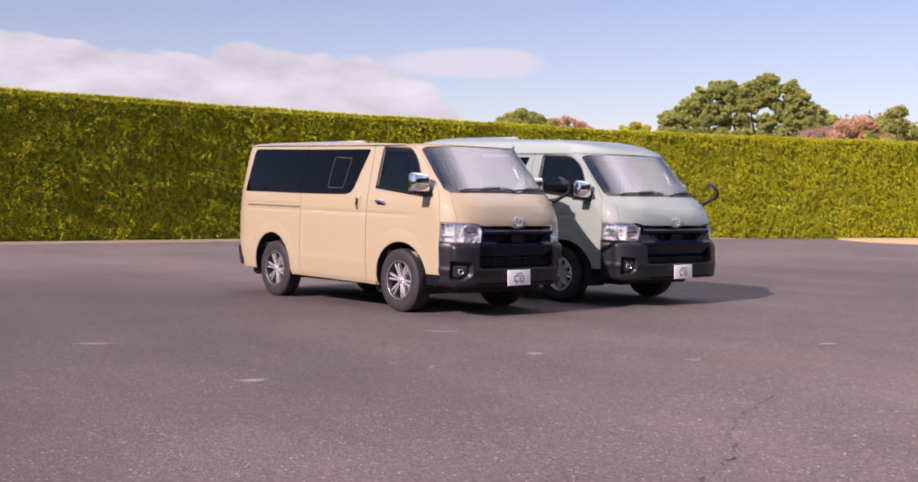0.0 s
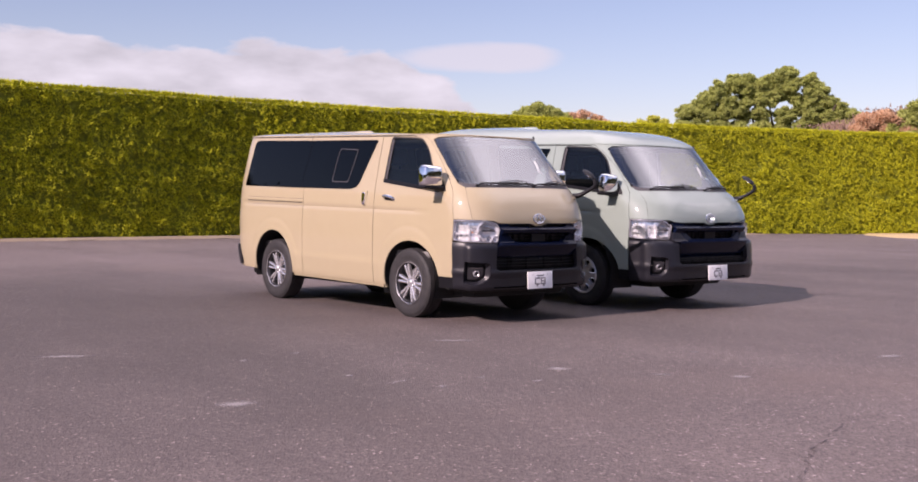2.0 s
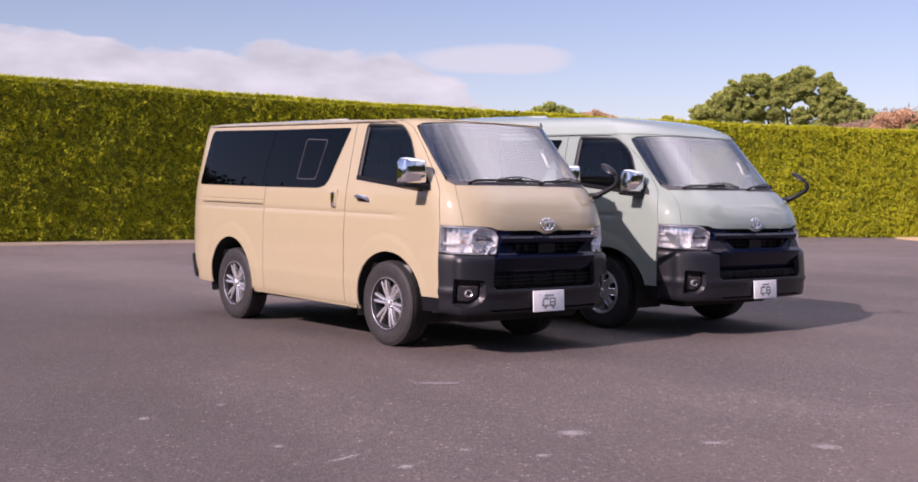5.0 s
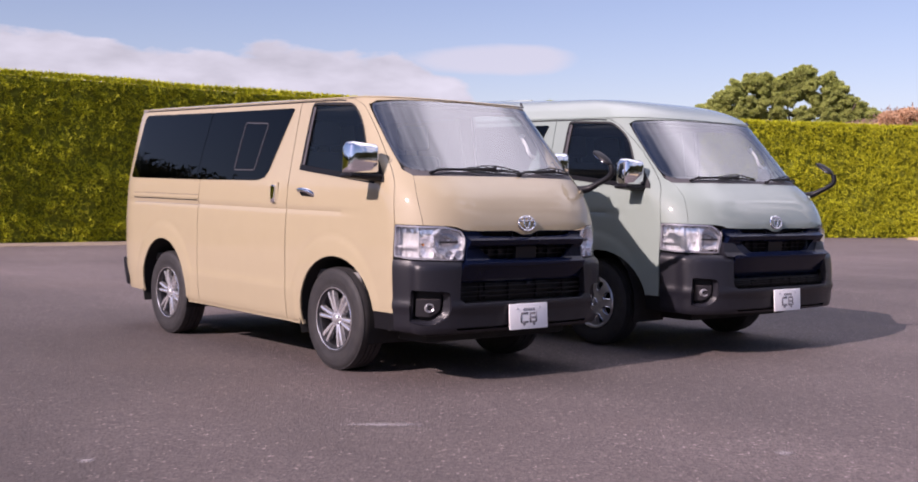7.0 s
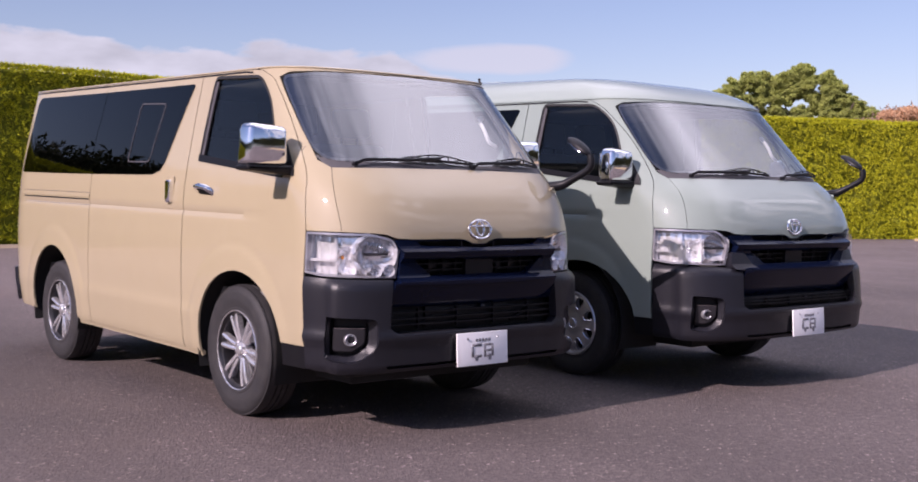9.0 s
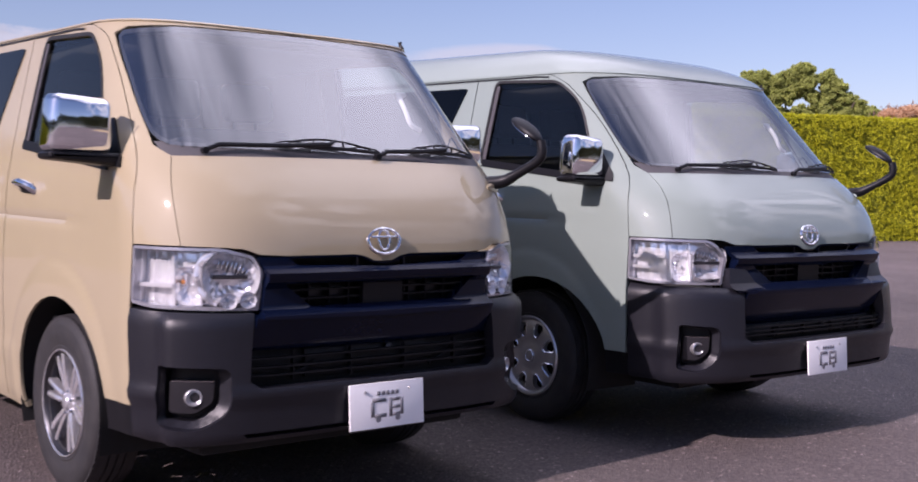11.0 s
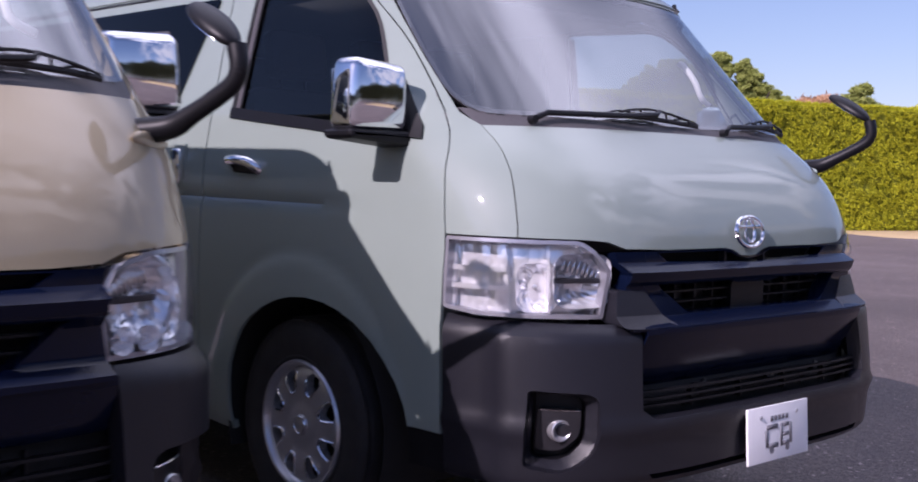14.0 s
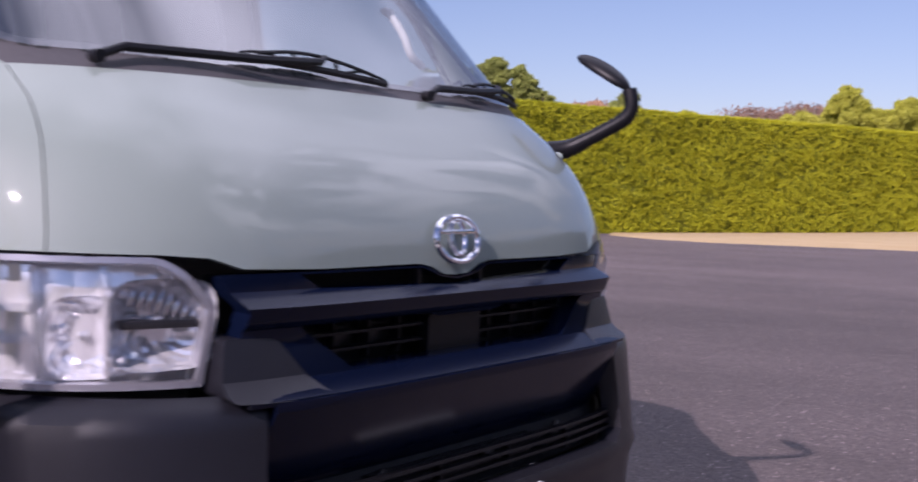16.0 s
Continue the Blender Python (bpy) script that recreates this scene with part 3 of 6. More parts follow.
def hedge():
    rng = np.random.default_rng(3)
    line = np.array(HEDGE_LINE)
    seg = np.linalg.norm(np.diff(line, axis=0), axis=1)
    cum = np.r_[0, np.cumsum(seg)]
    total = cum[-1]

    def at(s):
        x, y = np.interp(s, cum, line[:, 0]), np.interp(s, cum, line[:, 1])
        top = np.interp(s, cum, HEDGE_TOP)
        i = np.clip(np.searchsorted(cum, s) - 1, 0, len(seg) - 1)
        t = np.diff(line, axis=0)[i] / seg[i][:, None]
        return np.stack([x, y], 1), np.stack([t[:, 1], -t[:, 0]], 1), top  # place, outward normal (towards +x), top

    def relief(s, z):
        return (0.05 * np.sin(s * 1.9 + 2.1 * np.sin(z * 1.7 + s * .31)) * np.sin(z * 2.3 + 1.3 * np.sin(s * .9))
                + 0.03 * np.sin(s * 5.3 + z * 4.1) * np.sin(z * 6.2 - s * 2.2)
                + 0.034 * np.sin(s * 13.1 + 1.9 * np.sin(z * 5.3 + s * 1.7)) * np.sin(z * 14.7 + 2.3 * np.sin(s * 4.9 - z * 2.1)))

    # core wall
    ns, nz = 1500, 48
    S, Z = np.meshgrid(np.linspace(0, total, ns), np.linspace(0, 1, nz))
    p, nrm, top = at(S.ravel())
    z = Z.ravel() * (top - 0.12)
    off = relief(S.ravel(), z) - 0.10
    front = np.c_[p + nrm * off[:, None], z]
    back = np.c_[p - nrm * 1.5, z]
    idx = np.arange(ns * nz).reshape(nz, ns)
    q = lambda a: np.stack([a[:-1, :-1], a[:-1, 1:], a[1:, 1:], a[1:, :-1]], -1).reshape(-1, 4)
    faces = [q(idx), q(idx)[:, ::-1] + ns * nz]
    t0, t1 = idx[-1], idx[-1] + ns * nz
    faces.append(np.stack([t0[:-1], t0[1:], t1[1:], t1[:-1]], -1))
    v = np.concatenate([front, back])
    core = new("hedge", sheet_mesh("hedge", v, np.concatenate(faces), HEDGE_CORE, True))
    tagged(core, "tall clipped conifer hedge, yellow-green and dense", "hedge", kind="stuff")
    # tufts on the face, each a small bulge of sprays
    n = 62000
    s = rng.uniform(0, total, n)
    p, nrm, top = at(s)
    z = rng.uniform(0, 1, n) * (top - 0.04)
    bulge = relief(s, z) + rng.uniform(-0.05, 0.012, n)
    cen = np.c_[p + nrm * bulge[:, None], z]
    fwd = np.c_[nrm, np.zeros(n)]
    k = 6
    d = rng.normal(0, 1, (n, k, 3))
    d /= np.linalg.norm(d, axis=2, keepdims=True)
    d = d + fwd[:, None, :] * 0.9 + np.array([0, 0, 0.35])
    d /= np.linalg.norm(d, axis=2, keepdims=True)
    pos = (cen[:, None, :] + d * 0.05).reshape(-1, 3)
    v1, f1 = sprays(rng, pos, d.reshape(-1, 3), 0.066, 2, 0.35, 0.6)
    # the clipped top
    n = 60000
    s = rng.uniform(0, total, n)
    p, nrm, top = at(s)
    back = rng.uniform(0, 1, n) ** 2 * 1.4
    pos = np.c_[p - nrm * back[:, None] + nrm * 0.05, top - 0.06 + 0.012 * np.sin(s * 1.3) + rng.normal(0, .02, n)]
    v2, f2 = sprays(rng, pos, np.c_[nrm * 0.1, np.full(n, 1.0)], 0.085, 2, 0.45)
    ob = new("leaf", sheet_mesh("leaf", np.concatenate([v1, v2]), np.concatenate([f1, f2 + len(v1)]), HEDGE_GREEN))
    ob.parent = core
    tagged(ob, kind="stuff")


hedge()

BARK = material("bark", (0.10, 0.075, 0.055), 0.9, 0.0, 0.3, 12.0, 0.01, 30.0)
PINE_GREEN = foliage("pine_needles", (0.20, 0.24, 0.065), (0.54, 0.57, 0.16), thin=0.2)
SHRUB_GREEN = foliage("broadleaf", (0.30, 0.31, 0.04), (0.68, 0.67, 0.10), thin=0.15)
AUTUMN = foliage("autumn_leaf", (0.48, 0.28, 0.16), (0.64, 0.42, 0.26), thin=0.15)
DARK_WOOD = foliage("dark_evergreen", (0.02, 0.026, 0.012), (0.06, 0.07, 0.028))
BARE = foliage("bare_wood_haze", (0.30, 0.20, 0.15), (0.43, 0.295, 0.22))


def tree(name, x, y, height, width, leaf, label, stems=1, seed=1, base_frac=0.3, density=1.0, clumps=26, flat=0.6, lean=0.0, size=0.28, lobes=None, axis=(0.815, 0.58), clump=1.0, fill=1.0):
    """A tree: tapered trunk with limbs, and a crown of leaf clumps with gaps between them."""
    rnd = np.random.default_rng(seed)
    root = new(name)
    root.location = (x, y, 0)
    tagged(root, label, "tree")
    bm = bmesh.new()
    ends = []
    for sidx in range(stems):
        ang = rnd.uniform(0, 6.28)
        spread = width * (0.26 if stems > 1 else 0.04)
        bx, by = (math.cos(ang) * 0.25 * (stems > 1), math.sin(ang) * 0.25 * (stems > 1))
        ox = -(sidx - (stems - 1) / 2) / max(1, stems - 1) * width * (0.75 if lobes else 0.55) if stems > 1 else 0.0
        tops = height * rnd.uniform(0.72, 0.82) if lobes else height * rnd.uniform(0.78, 0.95)
        pts = [(bx, by, 0)]
        for k in (0.35, 0.65, 1.0):
            pts.append((bx + rnd.normal(0, .15) + math.cos(ang) * spread * k * .4 - 0.82 * ox * k, by + rnd.normal(0, .15) - 0.57 * ox * k + math.sin(ang) * spread * k * .4, tops * k))
        r0 = height * 0.022
        tube(bm, pts, r0, 8, radii=[r0, r0 * .8, r0 * .55, r0 * .2])
        for k in range(7):
            u = rnd.uniform(base_frac, 1.0)
            i = min(2, int(u * 3))
            a = Vector(pts[i]).lerp(Vector(pts[i + 1]), u * 3 - i)
            th = rnd.uniform(0, 6.28)
            reach = width * (0.05 if lobes else 0.26) * (1.15 - u * 0.6)
            e = a + Vector((math.cos(th) * reach, math.sin(th) * reach, rnd.uniform(0.1, 0.35) * reach))
            tube(bm, [a, a.lerp(e, .5) + Vector((0, 0, .1 * reach)), e], r0 * .3, 5, radii=[r0 * .35, r0 * .2, r0 * .06])
            ends.append(e)
    part("trunk", bm, BARK, root)
    # clumps sit on the limb ends and fill an uneven dome
    cen = [np.array(e) for e in ends]
    if lobes:
        cen = []
        for lat, zz, rad in lobes:
            for k in range(int(14 * fill)):
                o = rnd.normal(0, 1, 3)
                o *= rad * rnd.uniform(.2, 1.05) / np.linalg.norm(o)
                back = rnd.uniform(-1.2, 1.2) * rad
                cen.append(np.array((axis[0] * (lat + o[0]) - axis[1] * (back + o[1]), axis[1] * (lat + o[0]) + axis[0] * (back + o[1]), zz + o[2] * .75)))
    while not lobes and len(cen) < clumps:
        th, rr = rnd.uniform(0, 6.28), width * 0.5 * math.sqrt(rnd.uniform(0, 1))
        dome = math.sqrt(max(0.05, 1 - (rr / (width * 0.52)) ** 2))
        zz = height * (base_frac + (1 - base_frac) * rnd.uniform(0.15, 0.95) * dome)
        cen.append(np.array((rr * math.cos(th), rr * math.sin(th), zz)))
    P, A = [], []
    for c in cen:
        rad = (clump * rnd.uniform(.22, .62) if lobes else width * rnd.uniform(0.05, 0.10))
        n = int(150 * density * (rad / .5) ** 2) if lobes else int(220 * density * (rad / (width * 0.1)) ** 2)
        d = rnd.normal(0, 1, (n, 3))
        d /= np.linalg.norm(d, axis=1, keepdims=True)
        r = rad * rnd.uniform(0.35, 1.05, (n, 1))
        pos = c + d * r * np.array([1, 1, flat])
        ok = pos[:, 2] > 0.3
        P.append(pos[ok])
        A.append((d * 0.7 + np.array([0, 0, 0.5]))[ok])
    v, f = sprays(rnd, np.concatenate(P), np.concatenate(A), size, 3, 0.8, 0.5)
    crown = new("crown", sheet_mesh("crown", v, f, leaf))
    crown.parent = root
    return root


PINE_LOBES = ((-10, 10.3, 1.1), (-9, 10.9, 1.2), (-7.8, 11.8, 1.3), (-6.6, 12.6, 1.2), (-5.3, 13.2, 1.2), (-3.9, 13.4, 1.1), (-2.6, 13.0, 1.2), (-1.3, 13.5, 1.2), (0, 14.3, 1.0), (.4, 13.0, 1.2),
              (2.1, 13.5, 1.0), (3.2, 12.6, 1.1), (2.4, 12.0, 1.2), (3.8, 11.2, 1.2), (5.2, 10.5, 1.0), (6.5, 9.9, .9), (-6, 11.0, 1.4), (-3.8, 11.8, 1.4), (-8, 10.3, 1.3), (-1.8, 11.6, 1.2), (1.8, 10.6, 1.2), (-4.5, 10.4, 1.2),
              (0, 9.9, 1.2), (4, 9.6, 1.2), (-10.3, 8.9, 1.1), (-8.6, 8.8, 1.2), (-6.6, 8.9, 1.3), (-4.6, 8.7, 1.2), (-2.4, 8.9, 1.1), (-.4, 8.5, 1.1), (1.8, 8.8, 1.2), (3.6, 8.4, 1.1), (5.4, 8.9, 1.0), (7.2, 8.7, .9), (8.2, 8.9, .7), (-6.4, 10.0, 1.2), (2.8, 9.8, 1.1), (-2.2, 12.0, 1.2), (-.6, 12.2, .9), (.9, 11.7, .8), (-2.6, 10.2, 1.0))
COPSE_LOBES = ((-2.6, 11.0, .9), (-1.6, 11.7, .9), (-.4, 12.0, .9), (.7, 11.6, .9), (1.7, 11.3, .8), (2.9, 10.8, .8), (-1.5, 10.6, 1.2), (.4, 10.4, 1.3), (2.0, 10.0, 1.2), (-3.2, 10.0, 1.1), (0, 8.8, 1.6))
PINE_LOBES = tuple((a * 1.667, (z - 1.15) * 1.667 + 1.15, r * 1.55) for a, z, r in PINE_LOBES)
tree("pine_tree", -106.2, 161.8, 23.5, 25.0, PINE_GREEN, "broad many-headed green pine tree behind the hedge", 6, 11, 0.55, 0.55, lobes=PINE_LOBES, flat=0.6, size=0.34, clump=1.15, fill=6.5)
tree("round_tree", -74.6, 90.4, 10.2, 3.0, SHRUB_GREEN, "rounded green tree far behind the hedge", 1, 13, 0.2, 1.0, lobes=((0, 10.0, .6), (-1.0, 9.5, .8), (1.0, 9.4, .7), (0, 8.6, 1.2)), size=0.24, clump=0.8)
tree("round_tree", -92.0, 90.0, 12.4, 8.0, PINE_GREEN, "low rounded green tree showing over the hedge", 1, 16, 0.3, 1.0, lobes=COPSE_LOBES, size=0.30, clump=0.9, fill=3.0)
tree("autumn_tree", -87.5, 93.5, 11.8, 4.0, AUTUMN, "thin brown winter tree showing over the hedge", 1, 17, 0.3, 0.35, lobes=((-2.0, 11.0, .8), (-.6, 11.2, .8), (.8, 10.8, .9), (2.0, 10.2, .9), (0, 9.6, 1.2)), size=0.26, clump=0.8, fill=2.0)
tree("autumn_tree", -55.3, 104.1, 10.3, 4.0, AUTUMN, "russet autumn tree behind the hedge", 1, 14, 0.2, 1.0, lobes=((0, 10.1, 1.2), (-1.6, 9.4, 1.2), (1.6, 9.6, 1.2), (-2.4, 8.4, 1.2), (2.6, 8.5, 1.3), (0, 8.3, 1.4)), size=0.36, clump=1.2)
tree("pine_tree", -52.6, 105.6, 11.0, 4.0, PINE_GREEN, "dark green flat-topped pine tree behind the hedge", 1, 15, 0.25, 0.8, lobes=((.3, 11.2, .5), (1.0, 11.3, .4), (0, 10.3, .9), (-.9, 9.6, 1.0), (1.1, 9.6, 1.1), (2.2, 9.0, .9), (-1.6, 8.8, .9), (0, 8.6, 1.3)), size=0.36, clump=1.0)
LEAFY = ((-23.9, 86.7, 9.0, ((0, 9.0, .8), (-.8, 8.2, .9), (.8, 8.1, .9), (-1.5, 7.2, .9), (1.7, 7.2, .9), (0, 7.3, 1.2), (0, 6.2, 1.3), (-1.4, 6.2, 1.0), (1.5, 6.2, 1.0))),
         (-20.1, 87.8, 8.3, ((0, 8.2, .7), (.9, 7.7, .9), (-.9, 7.4, .8), (0, 7.0, 1.1), (1.5, 6.9, .9), (-1.2, 6.4, .9), (1.0, 6.0, 1.0))),
         (-27.2, 85.8, 6.8, ((0, 7.2, .7), (-.8, 6.9, .7), (.9, 6.8, .8), (0, 6.1, 1.0))),
         (-34.9, 82.5, 6.8, ((0, 7.3, .6), (-.8, 7.0, .6), (.8, 7.0, .6), (0, 6.3, 1.0))))
for i, (tx, ty, th_, lb) in enumerate(LEAFY):
    tree("leafy_tree", tx, ty, th_, 3.0, SHRUB_GREEN, "bright yellow-green leafy tree behind the hedge", 1, 21 + i, 0.15, 2.2, lobes=lb, axis=(.95, .3), flat=0.85, size=0.24)


def far_wood(name, x0, y0, x1, y1, h, leaf, seed, label, n=14000, size=0.9):
    """A band of distant woodland with an uneven top."""
    r = np.random.default_rng(seed)
    k = r.uniform(0, 1, n)
    top = h * (0.84 + 0.08 * np.sin(k * 23 + seed) + 0.05 * np.sin(k * 61 + 1.7 * seed) + 0.03 * np.sin(k * 171 + seed))
    pos = np.c_[x0 + (x1 - x0) * k + r.normal(0, 2, n), y0 + (y1 - y0) * k + r.normal(0, 2, n), top * np.sqrt(r.uniform(0, 1, n))]
    v, f = sprays(r, pos, np.tile((0, 0, 0.8), (n, 1)), size, 3, 0.8, 0.7)
    tagged(new(name, sheet_mesh(name, v, f, leaf)), label, "woods", kind="stuff")


far_wood("bare_woods", -90, 150, 10, 175, 15.4, BARE, 31, "distant bare brown winter woodland on a rise", 90000, 0.42)
# tree bands out of view, added to darken reflections in paint, glass and chrome
far_wood("reflected_woods", -40, -75, 70, -70, 17.0, DARK_WOOD, 32, "dark line of trees out of view across the parking ground, added for reflections", 16000)
far_wood("reflected_woods", 56, 20, 14, 66, 12.5, DARK_WOOD, 34, "dark line of trees out of view across the parking ground, added for reflections", 70000, 0.36)
far_wood("reflected_woods", -32, -52, -64, -12, 11.5, DARK_WOOD, 35, "dark line of trees out of view across the parking ground, added for reflections", 70000, 0.36)
far_wood("reflected_woods", 75, -70, 80, 60, 17.0, DARK_WOOD, 33, "dark line of trees out of view across the parking ground, added for reflections", 16000)


# ---- vans: a body surface in (a, z), and panels cut from it ----
def smooth_table(points, soft=0.03):
    zs = np.arange(0.0, 2.4, 0.004)
    k = max(1, int(soft / 0.004))
    v = np.interp(zs, [p[0] for p in points], [p[1] for p in points])
    pad = np.r_[np.full(k, v[0]), v, np.full(k, v[-1])]
    ker = np.hanning(2 * k + 3)[1:-1]
    return zs, np.convolve(pad, ker / ker.sum(), "valid")


GRID = np.linspace(0, 1, 801)


def nose_table(p, q, ratio):
    f = np.linspace(0, math.pi / 2, 600)
    X, Y = np.cos(f) ** (2 / q), np.sin(f) ** (2 / p)
    d = np.r_[0, np.cumsum(np.hypot(np.diff(X) * ratio, np.diff(Y)))]
    d /= d[-1]
    t = 1 - d[::-1]
    return GRID, np.interp(GRID, t, X[::-1]), np.interp(GRID, t, Y[::-1])  # from the side (0) to the middle (1): X 0 to 1, Y 1 to 0


class Body:
    """The outer skin. a runs along the van's right side as x, round the nose to the middle at A_END, and on to the left side."""
    X_E, A_END, R_E, A_REAR = -0.30, 1.45, -3.15, -4.3

    def __init__(self, width, front, nose, rear, flare, rake=0.012, square=4.0):
        self.w, self.f, self.l, self.r = (smooth_table(t) for t in (width, front, nose, rear))
        self.tab = nose_table(5.2, 1.75, 0.5)  # the face
        self.tab_up = nose_table(square, 1.8, 0.5)  # the rounder windscreen
        self.rtab = nose_table(7.0, 2.0, 0.3)
        self.flare, self.rake = flare, rake

    def tilt(self, z):
        return self.rake * (1 + np.clip((np.asarray(z, float) - 0.9) / 0.9, 0, 1))

    def blend(self, z):
        k = np.clip((np.asarray(z, float) - 1.12) / 0.26, 0, 1)
        return k * k * (3 - 2 * k)

    def nose_at(self, z):
        k = float(self.blend(z))
        return GRID, (1 - k) * self.tab[1] + k * self.tab_up[1], (1 - k) * self.tab[2] + k * self.tab_up[2]

    def val(self, table, z):
        return np.interp(z, *table)

    def split(self, z):
        w, f, l = self.val(self.w, z), self.val(self.f, z), self.val(self.l, z)
        l1 = f - l - self.X_E
        return w, f, l, l1, l1 / (l1 + 0.6 * l + w)

    def flat(self, a, z):
        """x and y without offsets."""
        a, z = np.asarray(a, float), np.asarray(z, float)
        left = a > self.A_END
        a = np.where(left, 2 * self.A_END - a, a)
        w, f, l, l1, f1 = self.split(z)
        q = (a - self.X_E) / (self.A_END - self.X_E)
        x = np.where(q < f1, self.X_E + l1 * q / f1, 0)
        t = np.clip((q - f1) / (1 - f1), 0, 1)
        k = self.blend(z)
        X = (1 - k) * np.interp(t, GRID, self.tab[1]) + k * np.interp(t, GRID, self.tab_up[1])
        Y = (1 - k) * np.interp(t, GRID, self.tab[2]) + k * np.interp(t, GRID, self.tab_up[2])
        x = np.where(q >= f1, f - l + l * X, x)
        y = np.where(q >= f1, w * Y, w)
        x = np.where(a < self.X_E, a, x)
        # rear end
        r = self.val(self.r, z)
        s = np.clip((self.R_E - a) / (self.R_E - self.A_REAR), 0, 1)
        RX, RY = np.interp(s, self.rtab[0], self.rtab[1]), np.interp(s, self.rtab[0], self.rtab[2])
        back = a < self.R_E
        x = np.where(back, self.R_E + (r - self.R_E) * RX, x)
        y = np.where(back, w * RY, y)
        return x, np.where(left, y, -y)

    def relief(self, x, y, z, w):
        """Swellings and creases of the flank, outwards."""
        side = np.clip((np.abs(y) / w - 0.97) / 0.03, 0, 1)
        out = 0 * x
        for cx in (0.0, -2.57):
            d = np.hypot(x - cx, (z - 0.36) * 1.0)
            out = out + self.flare * np.clip(1 - (d - 0.42) / 0.14, 0, 1) ** 0.6 * (z > 0.2) * (d > 0.3)
            out = out - (0.003 + 0.20 * self.flare) * np.exp(-((d - 0.545) / 0.014) ** 2) * np.clip((z - 0.45) / 0.1, 0, 1)
        out = out - (0.005 + 0.35 * self.flare) * np.exp(-((z - 1.06) / 0.015) ** 2) * np.clip((0.35 - x) / 0.3, 0, 1)
        out = out + 0.005 * np.clip((0.55 - z) / 0.03, 0, 1) * (x > -2.1) * (x < -0.45)
        return out * side

    def point(self, a, z, off=0.0):
        a, z = np.asarray(a, float), np.asarray(z, float)
        h = 0.004
        x, y = self.flat(a, z)
        xa, ya = self.flat(a + h, z)
        xb, yb = self.flat(a - h, z)
        xu, yu = self.flat(a, z + h)
        xd, yd = self.flat(a, z - h)
        ta = np.stack([xa - xb, ya - yb, 0 * x], -1)
        tz = np.stack([xu - xd, yu - yd, 0 * x + 2 * h], -1)
        n = np.cross(ta, tz)
        n /= np.linalg.norm(n, axis=-1, keepdims=True) + 1e-12
        o = off + self.relief(x, y, z, self.val(self.w, z))
        p = np.stack([x, y, z], -1) + n * np.asarray(o)[..., None]
        p[..., 2] -= self.tilt(z) * p[..., 0]
        return p

    def a_of_x(self, x, z):
        if x <= self.X_E:
            return x
        w, f, l, l1, f1 = (float(v) for v in self.split(z))
        if x < f - l:
            q = f1 * (x - self.X_E) / l1
        else:
            q = f1 + (1 - f1) * float(np.interp((x - f + l) / l, self.nose_at(z)[1], GRID))
        return self.X_E + q * (self.A_END - self.X_E)

    def a_of_y(self, y, z):
        w, f, l, l1, f1 = (float(v) for v in self.split(z))
        t = float(np.interp(-min(1.0, abs(y) / w), -self.nose_at(z)[2], GRID))
        a = self.X_E + (f1 + (1 - f1) * t) * (self.A_END - self.X_E)
        return a if y <= 0 else 2 * self.A_END - a

    def poly(self, *pts):
        """Corners ('x', x, z) on the right flank or ('y', y, z) on the nose, as (a, z)."""
        return [(self.a_of_x(v, z) if k == "x" else self.a_of_y(v, z), z) for k, v, z in pts]


def rounded(poly, radius, n=4):
    """Round the corners of a polygon."""
    out = []
    m = len(poly)
    for i, p in enumerate(poly):
        p = Vector(p)
        a, b = Vector(poly[i - 1]) - p, Vector(poly[(i + 1) % m]) - p
        r = radius[i] if isinstance(radius, (list, tuple)) else radius
        r = min(r, a.length * 0.45, b.length * 0.45)
        if r < 1e-4:
            out.append(tuple(p))
            continue
        s, e = p + a.normalized() * r, p + b.normalized() * r
        for k in range(n + 1):
            t = k / n
            out.append(tuple(s * (1 - t) ** 2 + p * 2 * t * (1 - t) + e * t ** 2))
    return out


def dense(poly, step=0.08):
    """Extra points along long edges, so that they follow the skin."""
    out = []
    for i, p in enumerate(poly):
        p, q = Vector(p), Vector(poly[(i + 1) % len(poly)])
        n = max(1, int((q - p).length / step))
        out += [tuple(p.lerp(q, k / n)) for k in range(n)]
    return out


def inside(poly, pts):
    px, pz = pts[:, 0], pts[:, 1]
    res = np.zeros(len(pts), bool)
    n = len(poly)
    for i in range(n):
        (x0, z0), (x1, z1) = poly[i], poly[i - 1]
        if z0 == z1:
            continue
        res ^= ((z0 > pz) != (z1 > pz)) & (px < (x1 - x0) * (pz - z0) / (z1 - z0) + x0)
    return res


